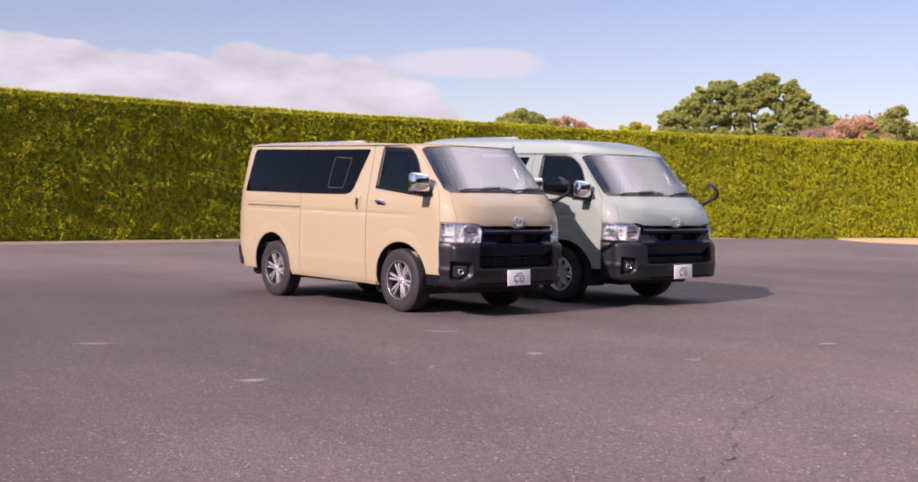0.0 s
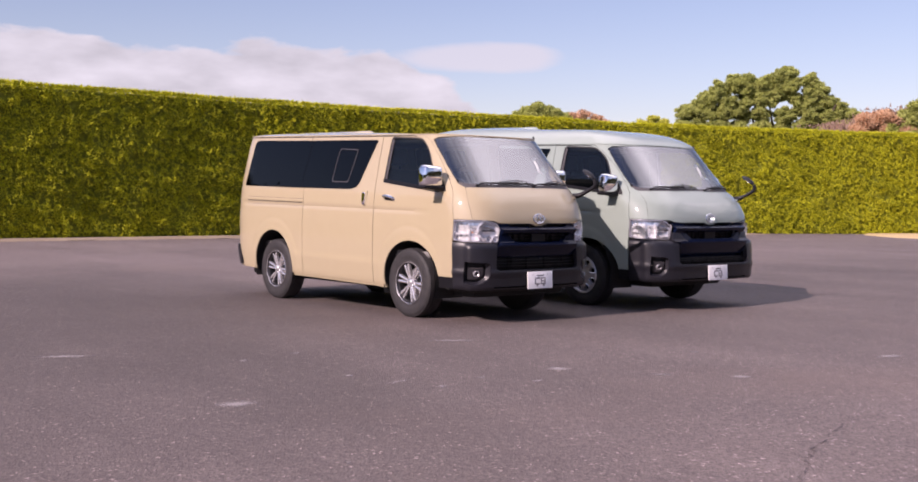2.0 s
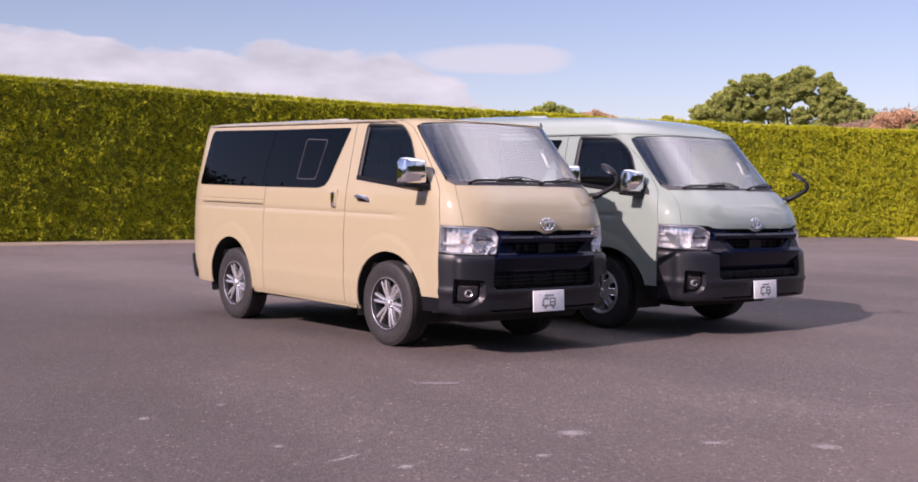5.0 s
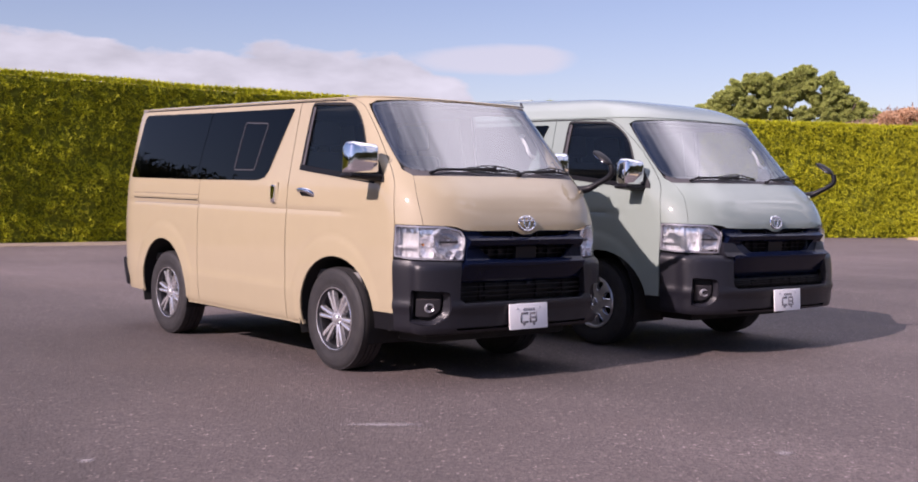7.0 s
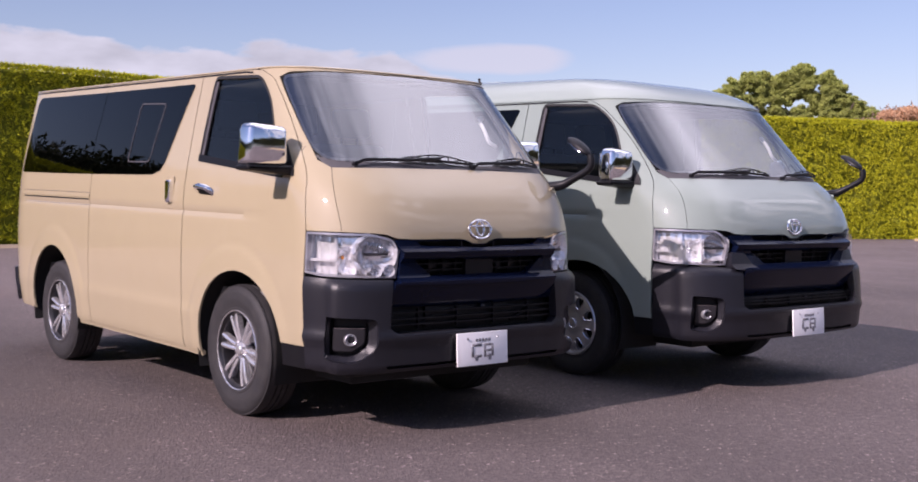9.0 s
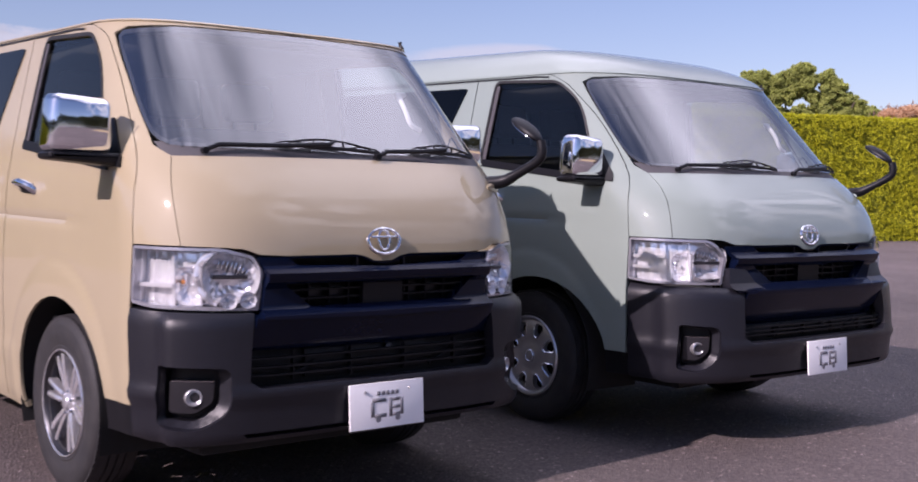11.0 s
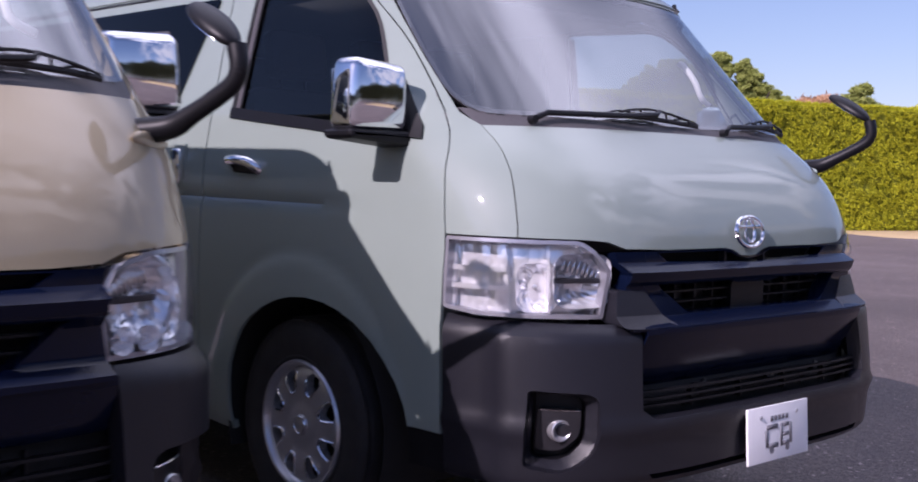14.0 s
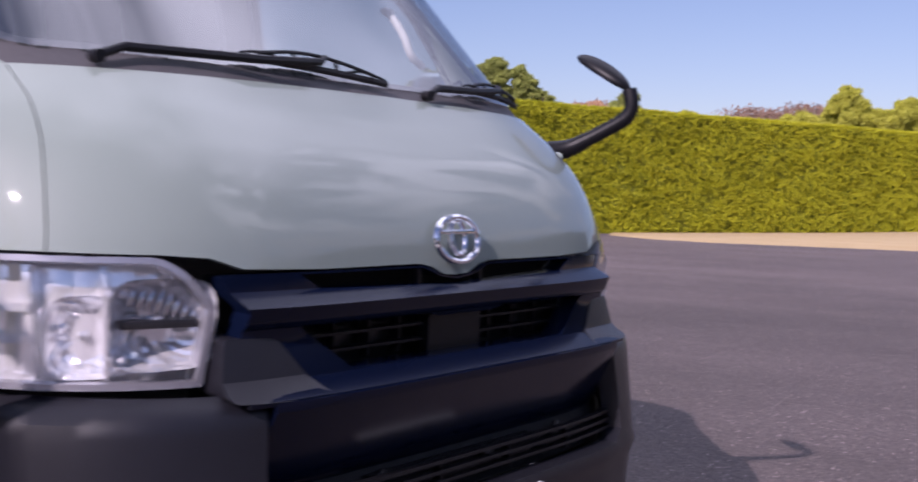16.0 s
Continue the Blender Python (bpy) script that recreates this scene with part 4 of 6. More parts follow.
def cut(bm, poly):
    for i in range(len(poly)):
        p, q = poly[i], poly[(i + 1) % len(poly)]
        dx, dz = q[0] - p[0], q[1] - p[1]
        if math.hypot(dx, dz) < 1e-6:
            continue
        e = 1e-4
        lo, hi = (min(p[0], q[0]) - e, min(p[1], q[1]) - e), (max(p[0], q[0]) + e, max(p[1], q[1]) + e)
        fs = []
        for f in bm.faces:
            xs = [v.co.x for v in f.verts]
            if max(xs) < lo[0] or min(xs) > hi[0]:
                continue
            zs = [v.co.y for v in f.verts]
            if max(zs) < lo[1] or min(zs) > hi[1]:
                continue
            fs.append(f)
        if fs:
            geom = list({v for f in fs for v in f.verts}) + list({x for f in fs for x in f.edges}) + fs
            bmesh.ops.bisect_plane(bm, geom=geom, dist=1e-6, plane_co=(p[0], p[1], 0), plane_no=(-dz, dx, 0))


def skin(body, poly, off=0.0, thick=0.012, res=0.035, holes=(), field=None, back=False, levels=()):
    """A panel of the skin inside poly and outside the holes, with its rim turned inwards by thick."""
    P = np.array(poly)
    (x0, z0), (x1, z1) = P.min(0), P.max(0)
    nx, nz = max(1, math.ceil((x1 - x0) / res)), max(1, math.ceil((z1 - z0) / res))
    bm = bmesh.new()
    vs = [[bm.verts.new((x0 + (x1 - x0) * i / nx, z0 + (z1 - z0) * j / nz, 0)) for i in range(nx + 1)] for j in range(nz + 1)]
    for j in range(nz):
        for i in range(nx):
            bm.faces.new((vs[j][i], vs[j][i + 1], vs[j + 1][i + 1], vs[j + 1][i]))
    for zl in levels:
        bmesh.ops.bisect_plane(bm, geom=list(bm.verts) + list(bm.edges) + list(bm.faces), dist=1e-6, plane_co=(0, zl, 0), plane_no=(0, 1, 0))
    for pl in (poly, *holes):
        cut(bm, pl)
    cen = np.array([f.calc_center_median()[:2] for f in bm.faces])
    ok = inside(poly, cen)
    for h in holes:
        ok &= ~inside(h, cen)
    bmesh.ops.delete(bm, geom=[f for f, k in zip(list(bm.faces), ok) if not k], context="FACES")
    verts = list(bm.verts)
    az = np.array([v.co[:2] for v in verts])
    o = np.full(len(az), off) + (field(az[:, 0], az[:, 1]) if field else 0)
    pos = body.point(az[:, 0], az[:, 1], o)
    low = body.point(az[:, 0], az[:, 1], o - thick)
    rim = [e for e in bm.edges if len(e.link_faces) == 1]
    for v, p in zip(verts, pos):
        v.co = p
    if thick:
        index = {v: i for i, v in enumerate(verts)}
        twin = {}
        for e in rim:
            for v in e.verts:
                if v not in twin:
                    twin[v] = bm.verts.new(low[index[v]])
        for e in rim:
            a, b = e.verts
            f = e.link_faces[0]
            loop = next(l for l in f.loops if l.edge == e)
            if loop.vert == a:
                a, b = b, a
            bm.faces.new((a, b, twin[b], twin[a]))
            e.smooth = False
        if back:
            made = {}
            for f in [f for f in bm.faces if all(v in index for v in f.verts)]:
                ring = []
                for v in f.verts:
                    if v in twin:
                        ring.append(twin[v])
                    else:
                        if v not in made:
                            made[v] = bm.verts.new(low[index[v]])
                        ring.append(made[v])
                bm.faces.new(ring[::-1])
    return bm


def mirrored(bm):
    """The same on the other flank."""
    out = bm.copy()
    for v in out.verts:
        v.co.y = -v.co.y
    bmesh.ops.reverse_faces(out, faces=list(out.faces))
    return out


def slope_in(inner, outer, depth):
    """A field that falls from 0 at the outer outline to depth at the inner one."""
    I, O = np.array(inner), np.array(outer)

    def field(a, z):
        q = np.stack([a, z], 1)[:, None, :]
        di = np.linalg.norm(q - I[None], axis=2).min(1)
        do = np.linalg.norm(q - O[None], axis=2).min(1)
        return depth * do / (di + do + 1e-6)
    return field


def disc(cx, cz, r, n=36, a0=0.0, a1=2 * math.pi):
    return [(cx + r * math.cos(a0 + (a1 - a0) * i / n), cz + r * math.sin(a0 + (a1 - a0) * i / n)) for i in range(n)]


def strip(body, pts, width, off, thick=0.006):
    """A narrow raised bead along (a, z) points."""
    bm = bmesh.new()
    pts = np.array(pts)
    d = np.gradient(pts, axis=0)
    d /= np.linalg.norm(d, axis=1, keepdims=True)
    nrm = np.stack([-d[:, 1], d[:, 0]], 1) * width / 2
    rows = []
    for k, o in ((-1, off - thick), (-0.7, off), (0.7, off), (1, off - thick)):
        q = pts + nrm * k
        rows.append([bm.verts.new(p) for p in body.point(q[:, 0], q[:, 1], np.full(len(q), o))])
    for r0, r1 in zip(rows, rows[1:]):
        for i in range(len(pts) - 1):
            bm.faces.new((r0[i], r0[i + 1], r1[i + 1], r1[i]))
    return bm


def along(points, n=40):
    P = np.array(points, float)
    d = np.r_[0, np.cumsum(np.linalg.norm(np.diff(P, axis=0), axis=1))]
    s = np.linspace(0, d[-1], n)
    return np.stack([np.interp(s, d, P[:, 0]), np.interp(s, d, P[:, 1])], 1)


def curve(points, n=4):
    """A smooth run through (value, z) points."""
    P = [np.array(p, float) for p in points]
    P = [2 * P[0] - P[1]] + P + [2 * P[-1] - P[-2]]
    out = []
    for i in range(1, len(P) - 2):
        a, b, c, d = P[i - 1:i + 3]
        for k in range(n):
            t = k / n
            out.append(.5 * (2 * b + (c - a) * t + (2 * a - 5 * b + 4 * c - d) * t ** 2 + (3 * b - a - 3 * c + d) * t ** 3))
    out.append(P[-2])
    return [(float(p[0]), float(p[1])) for p in out]


def curve3(points, n=4):
    """A smooth run through points in space."""
    P = [Vector(p) for p in points]
    P = [2 * P[0] - P[1]] + P + [2 * P[-1] - P[-2]]
    out = []
    for a, b, c, d in zip(P, P[1:], P[2:], P[3:]):
        for k in range(n):
            t = k / n
            out.append(.5 * (2 * b + (c - a) * t + (2 * a - 5 * b + 4 * c - d) * t ** 2 + (3 * b - a - 3 * c + d) * t ** 3))
    return out + [P[-2]]


def lin(points, dz):
    return [(z, v + float(np.interp(z, [d[0] for d in dz], [d[1] for d in dz]))) for z, v in points]


WIDTH = [(0.2, .79), (0.33, .825), (0.5, .842), (0.7, .8475), (0.9, .846), (1.1, .836), (1.2, .828), (1.3, .812), (1.5, .775), (1.7, .735), (1.82, .708), (1.92, .688), (2.2, .64)]
FRONT = [(0.2, .93), (0.35, .955), (0.55, .962), (0.78, .968), (0.95, .972), (1.03, .962), (1.10, .942), (1.18, .905), (1.25, .858), (1.31, .805), (1.80, .370), (1.90, .27), (2.2, .0)]
NOSE = [(0.2, .36), (0.8, .36), (1.05, .40), (1.3, .44), (1.8, .34), (1.9, .30), (2.2, .25)]
NOSE_LOW = [(0.2, .36), (0.8, .36), (1.05, .38), (1.3, .375), (1.8, .32), (1.9, .29), (2.2, .25)]
REAR = [(0.2, -3.56), (0.45, -3.63), (0.9, -3.64), (1.3, -3.62), (1.7, -3.55), (1.9, -3.47), (2.2, -3.3)]


def tyre_mesh():
    bm = bmesh.new()
    prof = [(.186, -.076), (.206, -.090), (.216, -.0955), (.222, -.0965), (.226, -.0945), (.252, -.100), (.285, -.103), (.290, -.1015), (.300, -.102), (.322, -.096), (.338, -.080), (.345, -.060), (.345, -.036), (.337, -.034), (.337, -.028), (.345, -.026),
            (.346, -.003), (.337, -.002), (.337, .004), (.346, .005), (.345, .028), (.337, .030), (.337, .036), (.345, .038), (.345, .060), (.338, .080), (.322, .096), (.300, .104), (.252, .106), (.212, .097), (.186, .080)]
    lathe(bm, prof, 64)
    # shallow shoulder sipes
    for k in range(72):
        a = 2 * math.pi * k / 72
        for q in (-1, 1):
            m = Matrix.Rotation(a, 4, "Y") @ Matrix.Translation((.3375, q * .074, 0))
            box(bm, -.006, .0030, -.010, .010, -.0125, .0125, 0, m=m)
    bmesh.ops.recalc_face_normals(bm, faces=list(bm.faces))
    return bm


def alloy_wheel(parent):
    """Six pairs of thin machined spokes over a dark barrel; outer face towards -y."""
    bm = bmesh.new()
    lathe(bm, [(.232, .085), (.222, .07), (.205, .05), (.200, -.055), (.212, -.088), (.222, -.097), (.226, -.090), (.218, -.080)], 48)
    part("barrel", bm, DARK_ALLOY, parent)
    bm = bmesh.new()
    lathe(bm, [(.222, -.086), (.225, -.097), (.229, -.099), (.232, -.094), (.229, -.084)], 64)
    part("lip", bm, MACHINED, parent, "bright machined rim lip")
    for k in range(6):
        bm = bmesh.new()
        for s in (-1, 1):
            n = 7
            rows = []
            for i in range(n):
                t = i / (n - 1)
                r = .038 + .186 * t
                half = .0120 + .0040 * t
                side = s * (.0100 + .0230 * t)
                y = -.068 - .014 * math.sin(t * 1.9)
                rows.append([bm.verts.new((r, y + .030, side - half)), bm.verts.new((r, y, side - half * .8)), bm.verts.new((r, y - .004, side)),
                             bm.verts.new((r, y, side + half * .8)), bm.verts.new((r, y + .030, side + half))])
            for a, b in zip(rows, rows[1:]):
                for j in range(4):
                    bm.faces.new((a[j], a[j + 1], b[j + 1], b[j]))
        bmesh.ops.transform(bm, matrix=Matrix.Rotation(2 * math.pi * k / 6 + .2, 4, "Y"), verts=bm.verts)
        bmesh.ops.recalc_face_normals(bm, faces=list(bm.faces))
        part("spoke", bm, MACHINED, parent)
    bm = bmesh.new()
    lathe(bm, [(.0005, -.088), (.024, -.088), (.030, -.084), (.034, -.076), (.060, -.066), (.062, -.03)], 32)
    part("centre_cap", bm, SILVER, parent)
    for k in range(6):
        bm = bmesh.new()
        lathe(bm, [(.0005, -.082), (.007, -.082), (.009, -.078), (.009, -.05)], 10)
        a = 2 * math.pi * (k + .5) / 6 + .2
        part("wheel_nut", bm, CHROME, parent, at=Matrix.Translation((.048 * math.cos(a), 0, -.048 * math.sin(a))))
    bm = bmesh.new()
    lathe(bm, [(.03, .0), (.15, .0), (.15, .02), (.03, .02)], 32, True)
    part("brake_disc", bm, SILVER, parent)


def steel_wheel(parent):
    """Silver full cover with eight oval hand holes."""
    bm = bmesh.new()
    seg, rad = 192, [.03, .06, .075, .10, .116, .122, .128, .136, .146, .156, .166, .176, .184, .190, .196, .205, .215]
    depth = [-.090, -.090, -.085, -.088, -.090, -.0905, -.091, -.0915, -.092, -.092, -.0915, -.090, -.088, -.086, -.083, -.079, -.090]
    rings = []
    for r, d in zip(rad, depth):
        rings.append([bm.verts.new((r * math.cos(2 * math.pi * k / seg), d, r * math.sin(2 * math.pi * k / seg))) for k in range(seg)])
    for i, (r0, r1) in enumerate(zip(rings, rings[1:])):
        for k in range(seg):
            ph = (k % 24 + .5 - 12) / 12
            mid = (rad[i] + rad[i + 1]) / 2
            if abs(ph / (.44 + (mid - .155) * 3.2)) ** 3 + abs((mid - .157) / .040) ** 3 < 1:
                continue
            bm.faces.new((r0[k], r0[(k + 1) % seg], r1[(k + 1) % seg], r1[k]))
    rim = [e for e in bm.edges if len(e.link_faces) == 1 and .105 < math.hypot(e.verts[0].co.x, e.verts[0].co.z) < .20]
    ext = bmesh.ops.extrude_edge_only(bm, edges=rim)
    for v in [g for g in ext["geom"] if isinstance(g, bmesh.types.BMVert)]:
        v.co.y += .028
        c = Vector((v.co.x, 0, v.co.z)).normalized() * .158
        v.co.x += (c.x - v.co.x) * .10
        v.co.z += (c.z - v.co.z) * .10
    bmesh.ops.recalc_face_normals(bm, faces=list(bm.faces))
    part("wheel_cover", bm, SILVER, parent, "silver wheel cover with oval openings")
    for k in range(8):
        a0 = 2 * math.pi * (k + .5) / 8
        bm = bmesh.new()
        arc = [(r_, a0 + w_) for r_, w_ in ((.188, -.205), (.160, -.185), (.130, -.150), (.119, -.105), (.116, 0), (.119, .105), (.130, .150), (.160, .185), (.188, .205))]
        tube(bm, [(r_ * math.cos(a_), -.0925 + (.008 if r_ > .18 else 0), r_ * math.sin(a_)) for r_, a_ in arc], .0042, 6)
        part("opening_lip", bm, CHROME, parent)
    bm = bmesh.new()
    tube(bm, [(.031 * math.cos(t), -.098, .031 * math.sin(t)) for t in np.linspace(0, 2 * math.pi, 25)], .0028, 6)
    part("cap_ring", bm, CHROME, parent)
    bm = bmesh.new()
    lathe(bm, [(.0005, -.098), (.028, -.098), (.036, -.094), (.040, -.086)], 32)
    part("centre_cap", bm, SILVER, parent)
    bm = bmesh.new()
    lathe(bm, [(.212, -.088), (.218, -.100), (.226, -.102), (.232, -.094), (.226, -.084)], 64)
    part("lip", bm, SILVER, parent)
    bm = bmesh.new()
    lathe(bm, [(.0005, -.04), (.20, -.045), (.21, -.05), (.225, -.08), (.225, .085), (.20, .085)], 48)
    part("steel_rim", bm, UNDER, parent, "black steel rim behind the cover")


def wheel(parent, alloy, m):
    w = new("wheel")
    w.parent = parent
    w.matrix_local = m
    part("tyre", tyre_mesh(), TYRE, w, "black rubber tyre with a dusty sidewall")
    (alloy_wheel if alloy else steel_wheel)(w)
    small = Matrix.Diagonal((.91, 1, .91, 1))  # the rim's size inside its tyre
    for ch in w.children:
        if not ch.name.startswith("tyre"):
            ch.data.transform(small)
            ch.location = small @ ch.location
    return w


def seat(parent, x, y, wide=.5):
    s = new("seat")
    s.parent = parent
    bm = bmesh.new()
    box(bm, x - .25, x + .27, y - wide / 2, y + wide / 2, .78, .93, .05, 3)
    part("cushion", bm, CLOTH, s)
    bm = bmesh.new()
    box(bm, -.07, .07, -wide / 2, wide / 2, 0, .62, .05, 3, Matrix.Translation((x - .24, y, .88)) @ Matrix.Rotation(radians(-14), 4, "Y"))
    part("backrest", bm, CLOTH, s)
    bm = bmesh.new()
    box(bm, -.05, .05, -.13, .13, .66, .85, .04, 3, Matrix.Translation((x - .25, y, .88)) @ Matrix.Rotation(radians(-10), 4, "Y"))
    tube(bm, [(x - .39, y - .06, 1.46), (x - .41, y - .06, 1.60)], .007, 6)
    tube(bm, [(x - .39, y + .06, 1.46), (x - .41, y + .06, 1.60)], .007, 6)
    part("headrest", bm, CLOTH, s)


def plate(parent, x, z):
    p = new("licence_plate")
    p.parent = parent
    p.matrix_local = Matrix.Translation((x, 0, z)) @ Matrix.Rotation(radians(-3), 4, "Y")
    bm = bmesh.new()
    box(bm, -.004, .004, -.165, .165, -.0825, .0825, .003, 2)
    part("plate_sheet", bm, PLATE, p, "white show plate")
    bm = bmesh.new()

    def bar(y0, y1, z0, z1):
        box(bm, .0042, .0054, y0, y1, z0, z1)
    for k in range(5):
        bar(-.046 + k * .0205, -.032 + k * .0205, .036, .051)
    part("small_word_bars", bm, PRINT, p, "row of small grey bars")
    for y0, y1, z0, z1 in ((-.075, -.060, -.040, .012), (-.068, -.008, .012, .026), (-.0595, -.006, -.044, -.030), (.006, .0195, -.044, .024), (.020, .0555, .012, .024), (.020, .0555, -.016, -.004), (.020, .0555, -.044, -.030), (.056, .070, -.040, .022)):
        bm = bmesh.new()
        box(bm, .0042, .0054, y0, y1, z0, z1)
        part("mark_bar", bm, PRINT, p)
    for yc in (-.042, .044):
        bm = bmesh.new()
        lathe(bm, [(.0005, 0), (.011, 0), (.011, .001), (.0005, .001)], 16)
        for v in bm.verts:
            v.co = Vector((.0045 + v.co.y, yc + v.co.x, -.050 + v.co.z))
        part("mark_dot", bm, PRINT, p)
    for s in (-1, 1):
        bm = bmesh.new()
        lathe(bm, [(.0005, -.003), (.005, -.003), (.007, 0)], 10)
        part("screw", bm, SILVER, p, at=Matrix.Translation((.0045, s * .098, .052)) @ Matrix.Rotation(radians(90), 4, "Z"))


def emblem(parent, x, z):
    e = new("emblem")
    e.parent = parent
    e.matrix_local = Matrix.Translation((x, 0, z)) @ Matrix.Rotation(radians(-9), 4, "Y")

    def oval(bm, ry, rz, t, cz=0.0, seg=40):
        pts = [(0.0, ry * math.cos(2 * math.pi * k / seg), cz + rz * math.sin(2 * math.pi * k / seg)) for k in range(seg)]
        rings = []
        for i in range(seg):
            p, q = Vector(pts[i]), Vector(pts[(i + 1) % seg])
            n = Vector((0, (q - p).z, -(q - p).y)).normalized()
            rings.append([bm.verts.new(p + n * t * math.cos(a) + Vector((abs(math.sin(a)) * t * .9 if math.sin(a) > 0 else -t * .4, 0, 0))) for a in (0, .8, 1.57, 2.34, 3.14, 4.7)])
        for i in range(seg):
            a, b = rings[i], rings[(i + 1) % seg]
            for k in range(6):
                bm.faces.new((a[k], a[(k + 1) % 6], b[(k + 1) % 6], b[k]))
        bmesh.ops.recalc_face_normals(bm, faces=list(bm.faces))
    bm = bmesh.new()
    oval(bm, .070, .046, .007)
    part("badge_ring", bm, CHROME, e, "oval chrome badge ring")
    bm = bmesh.new()
    oval(bm, .024, .036, .006, .004)
    part("badge_inner", bm, CHROME, e)
    bm = bmesh.new()
    box(bm, -.003, .005, -.056, .056, .010, .020, .003, 2)
    part("badge_bar", bm, CHROME, e)


def van(name, label, pos, wide):
    dw = [(0, .0925), (1.2, .0925), (1.5, .088), (1.95, .084)] if wide else [(0, 0)]
    df = [(0, .06), (1.0, .06), (1.2, .04), (1.31, .012), (1.4, 0)] if wide else [(0, 0)]
    paint = PAINT_GREY if wide else PAINT_BEIGE
    width, front = lin(WIDTH, dw), lin(FRONT, df)
    B = Body(width, front, NOSE if wide else NOSE_LOW, REAR, 0.016 if wide else 0.010, square=4.0 if wide else 4.8)
    if wide:
        C = Body(width, lin(FRONT, [(0, .165), (.55, .165), (.78, .13), (1.0, .06)]), [(0, .50), (.8, .50), (1, .42)], REAR, 0.016)
    else:
        C = Body(lin(width, [(0, .004)]), lin(FRONT, [(0, .018), (.55, .018), (.8, .004)]), NOSE, REAR, 0.010)
    sx = 1.14 if wide else 1.0  # the lamps sit further apart on the wide body
    sw = 1.105 if wide else 1.0  # and so do the windscreen's edges
    sl = 1.10 if wide else 1.0
    root = new(name)
    root.matrix_world = pos
    tagged(root, label, "van", "parked vans")
    P = lambda *pts: B.poly(*pts)

    def flank(nm, bm, mat, parent=root, lab=""):
        """The same part on both flanks."""
        other = mirrored(bm)
        return part(nm, bm, mat, parent, lab), part(nm, other, mat, parent, lab)

    seam = curve([(.843, 1.003), (.828, 1.10), (.809, 1.18), (.790, 1.25), (.784, 1.308)] if wide else [(.735, 1.003), (.737, 1.10), (.732, 1.18), (.717, 1.25), (.697, 1.308)], 3)
    # the door's front edge, from the headlight to the roof
    front_edge = curve([(.673, 1.003), (.643, 1.16), (.592, 1.295), (.375, 1.545), (.175, 1.715), (.085, 1.775), (-.01, 1.812)] if wide else
                       [(.672, 1.003), (.642, 1.16), (.590, 1.295), (.380, 1.545), (.215, 1.715), (.145, 1.772), (.05, 1.810)], 4)
    # --- painted panels ---
    arch_f, arch_r = disc(0.0, .365, .405), disc(-2.57, .365, .405)
    sill = .30
    flank("rear_quarter_panel", skin(B, dense([(-4.3, sill), (-1.953, sill), (-1.953, 1.822), (-4.3, 1.822)], .2), holes=[arch_r], res=.024), paint)
    flank("sliding_door", skin(B, dense([(-1.947, sill), (-.607, sill), (-.607, 1.822), (-1.947, 1.822)], .2), holes=[arch_r], res=.024), paint)
    dw_win = rounded(P(("x", -.435, 1.785), ("x", -.458, 1.365), ("x", .0, 1.322), ("x", .43 if wide else .40, 1.285), ("x", .225 if wide else .19, 1.66), ("x", .06, 1.770)), [.03, .02, .05, .03, .12, .10])
    door_poly = P(("x", -.600, sill), ("x", .05, sill), ("x", .38, .45), ("x", .668, .45), ("x", .670, .75), *[("x", v, z) for v, z in front_edge], ("x", -.05, 1.820), ("x", -.600, 1.822))
    d1, d2 = flank("front_door", skin(B, dense(door_poly, .12), holes=[arch_f, dw_win], res=.022), paint)
    for d, s in ((d1, 1), (d2, -1)):
        g = skin(B, dw_win, off=-.010, thick=0)
        t = skin(B, rounded([(a, z) for a, z in offset_poly(dw_win, .016)], 0), off=.003, thick=.012, holes=[dw_win], res=.05)
        c = skin(B, P(("x", -.432, 1.77), ("x", -.452, 1.37), ("x", -.425, 1.37), ("x", -.405, 1.77)), off=.001, thick=.006)
        if s < 0:
            g, t, c = mirrored(g), mirrored(t), mirrored(c)
        pane = part("door_window", g, DOOR_GLASS, d, "tinted door glass")
        pane.visible_shadow = False
        part("window_seal", t, RUBBER, d)
        part("window_channel", c, COWL, d)
        lower = skin(B, P(("x", -.475, 1.372), ("x", -.475, 1.335), ("x", .0, 1.293), ("x", .44, 1.252), ("x", .44, 1.287), ("x", .0, 1.329)), off=.006, thick=.012)
        part("belt_moulding", lower if s > 0 else mirrored(lower), BLACK, d)
        sail = skin(B, P(("x", .535, 1.262), ("x", .52, 1.300), ("x", .405, 1.440), ("x", .385, 1.435), ("x", .255, 1.285)), off=.010, thick=.018)
        part("mirror_sail", sail if s > 0 else mirrored(sail), BLACK, d)
        # pull handle
        h = bmesh.new()
        yy = -float(B.val(B.w, 1.19))
        hx0, hz = (-.335, 1.183) if wide else (-.345, 1.190)
        tilted = Matrix.Translation((hx0, yy, hz)) @ Matrix.Rotation(radians(3), 4, "Y")
        grip = [(-.082, .004, -.010), (-.078, -.020, .004), (-.060, -.034, .012), (0, -.038, .014), (.058, -.034, .010), (.078, -.020, -.002), (.084, .004, -.018)]
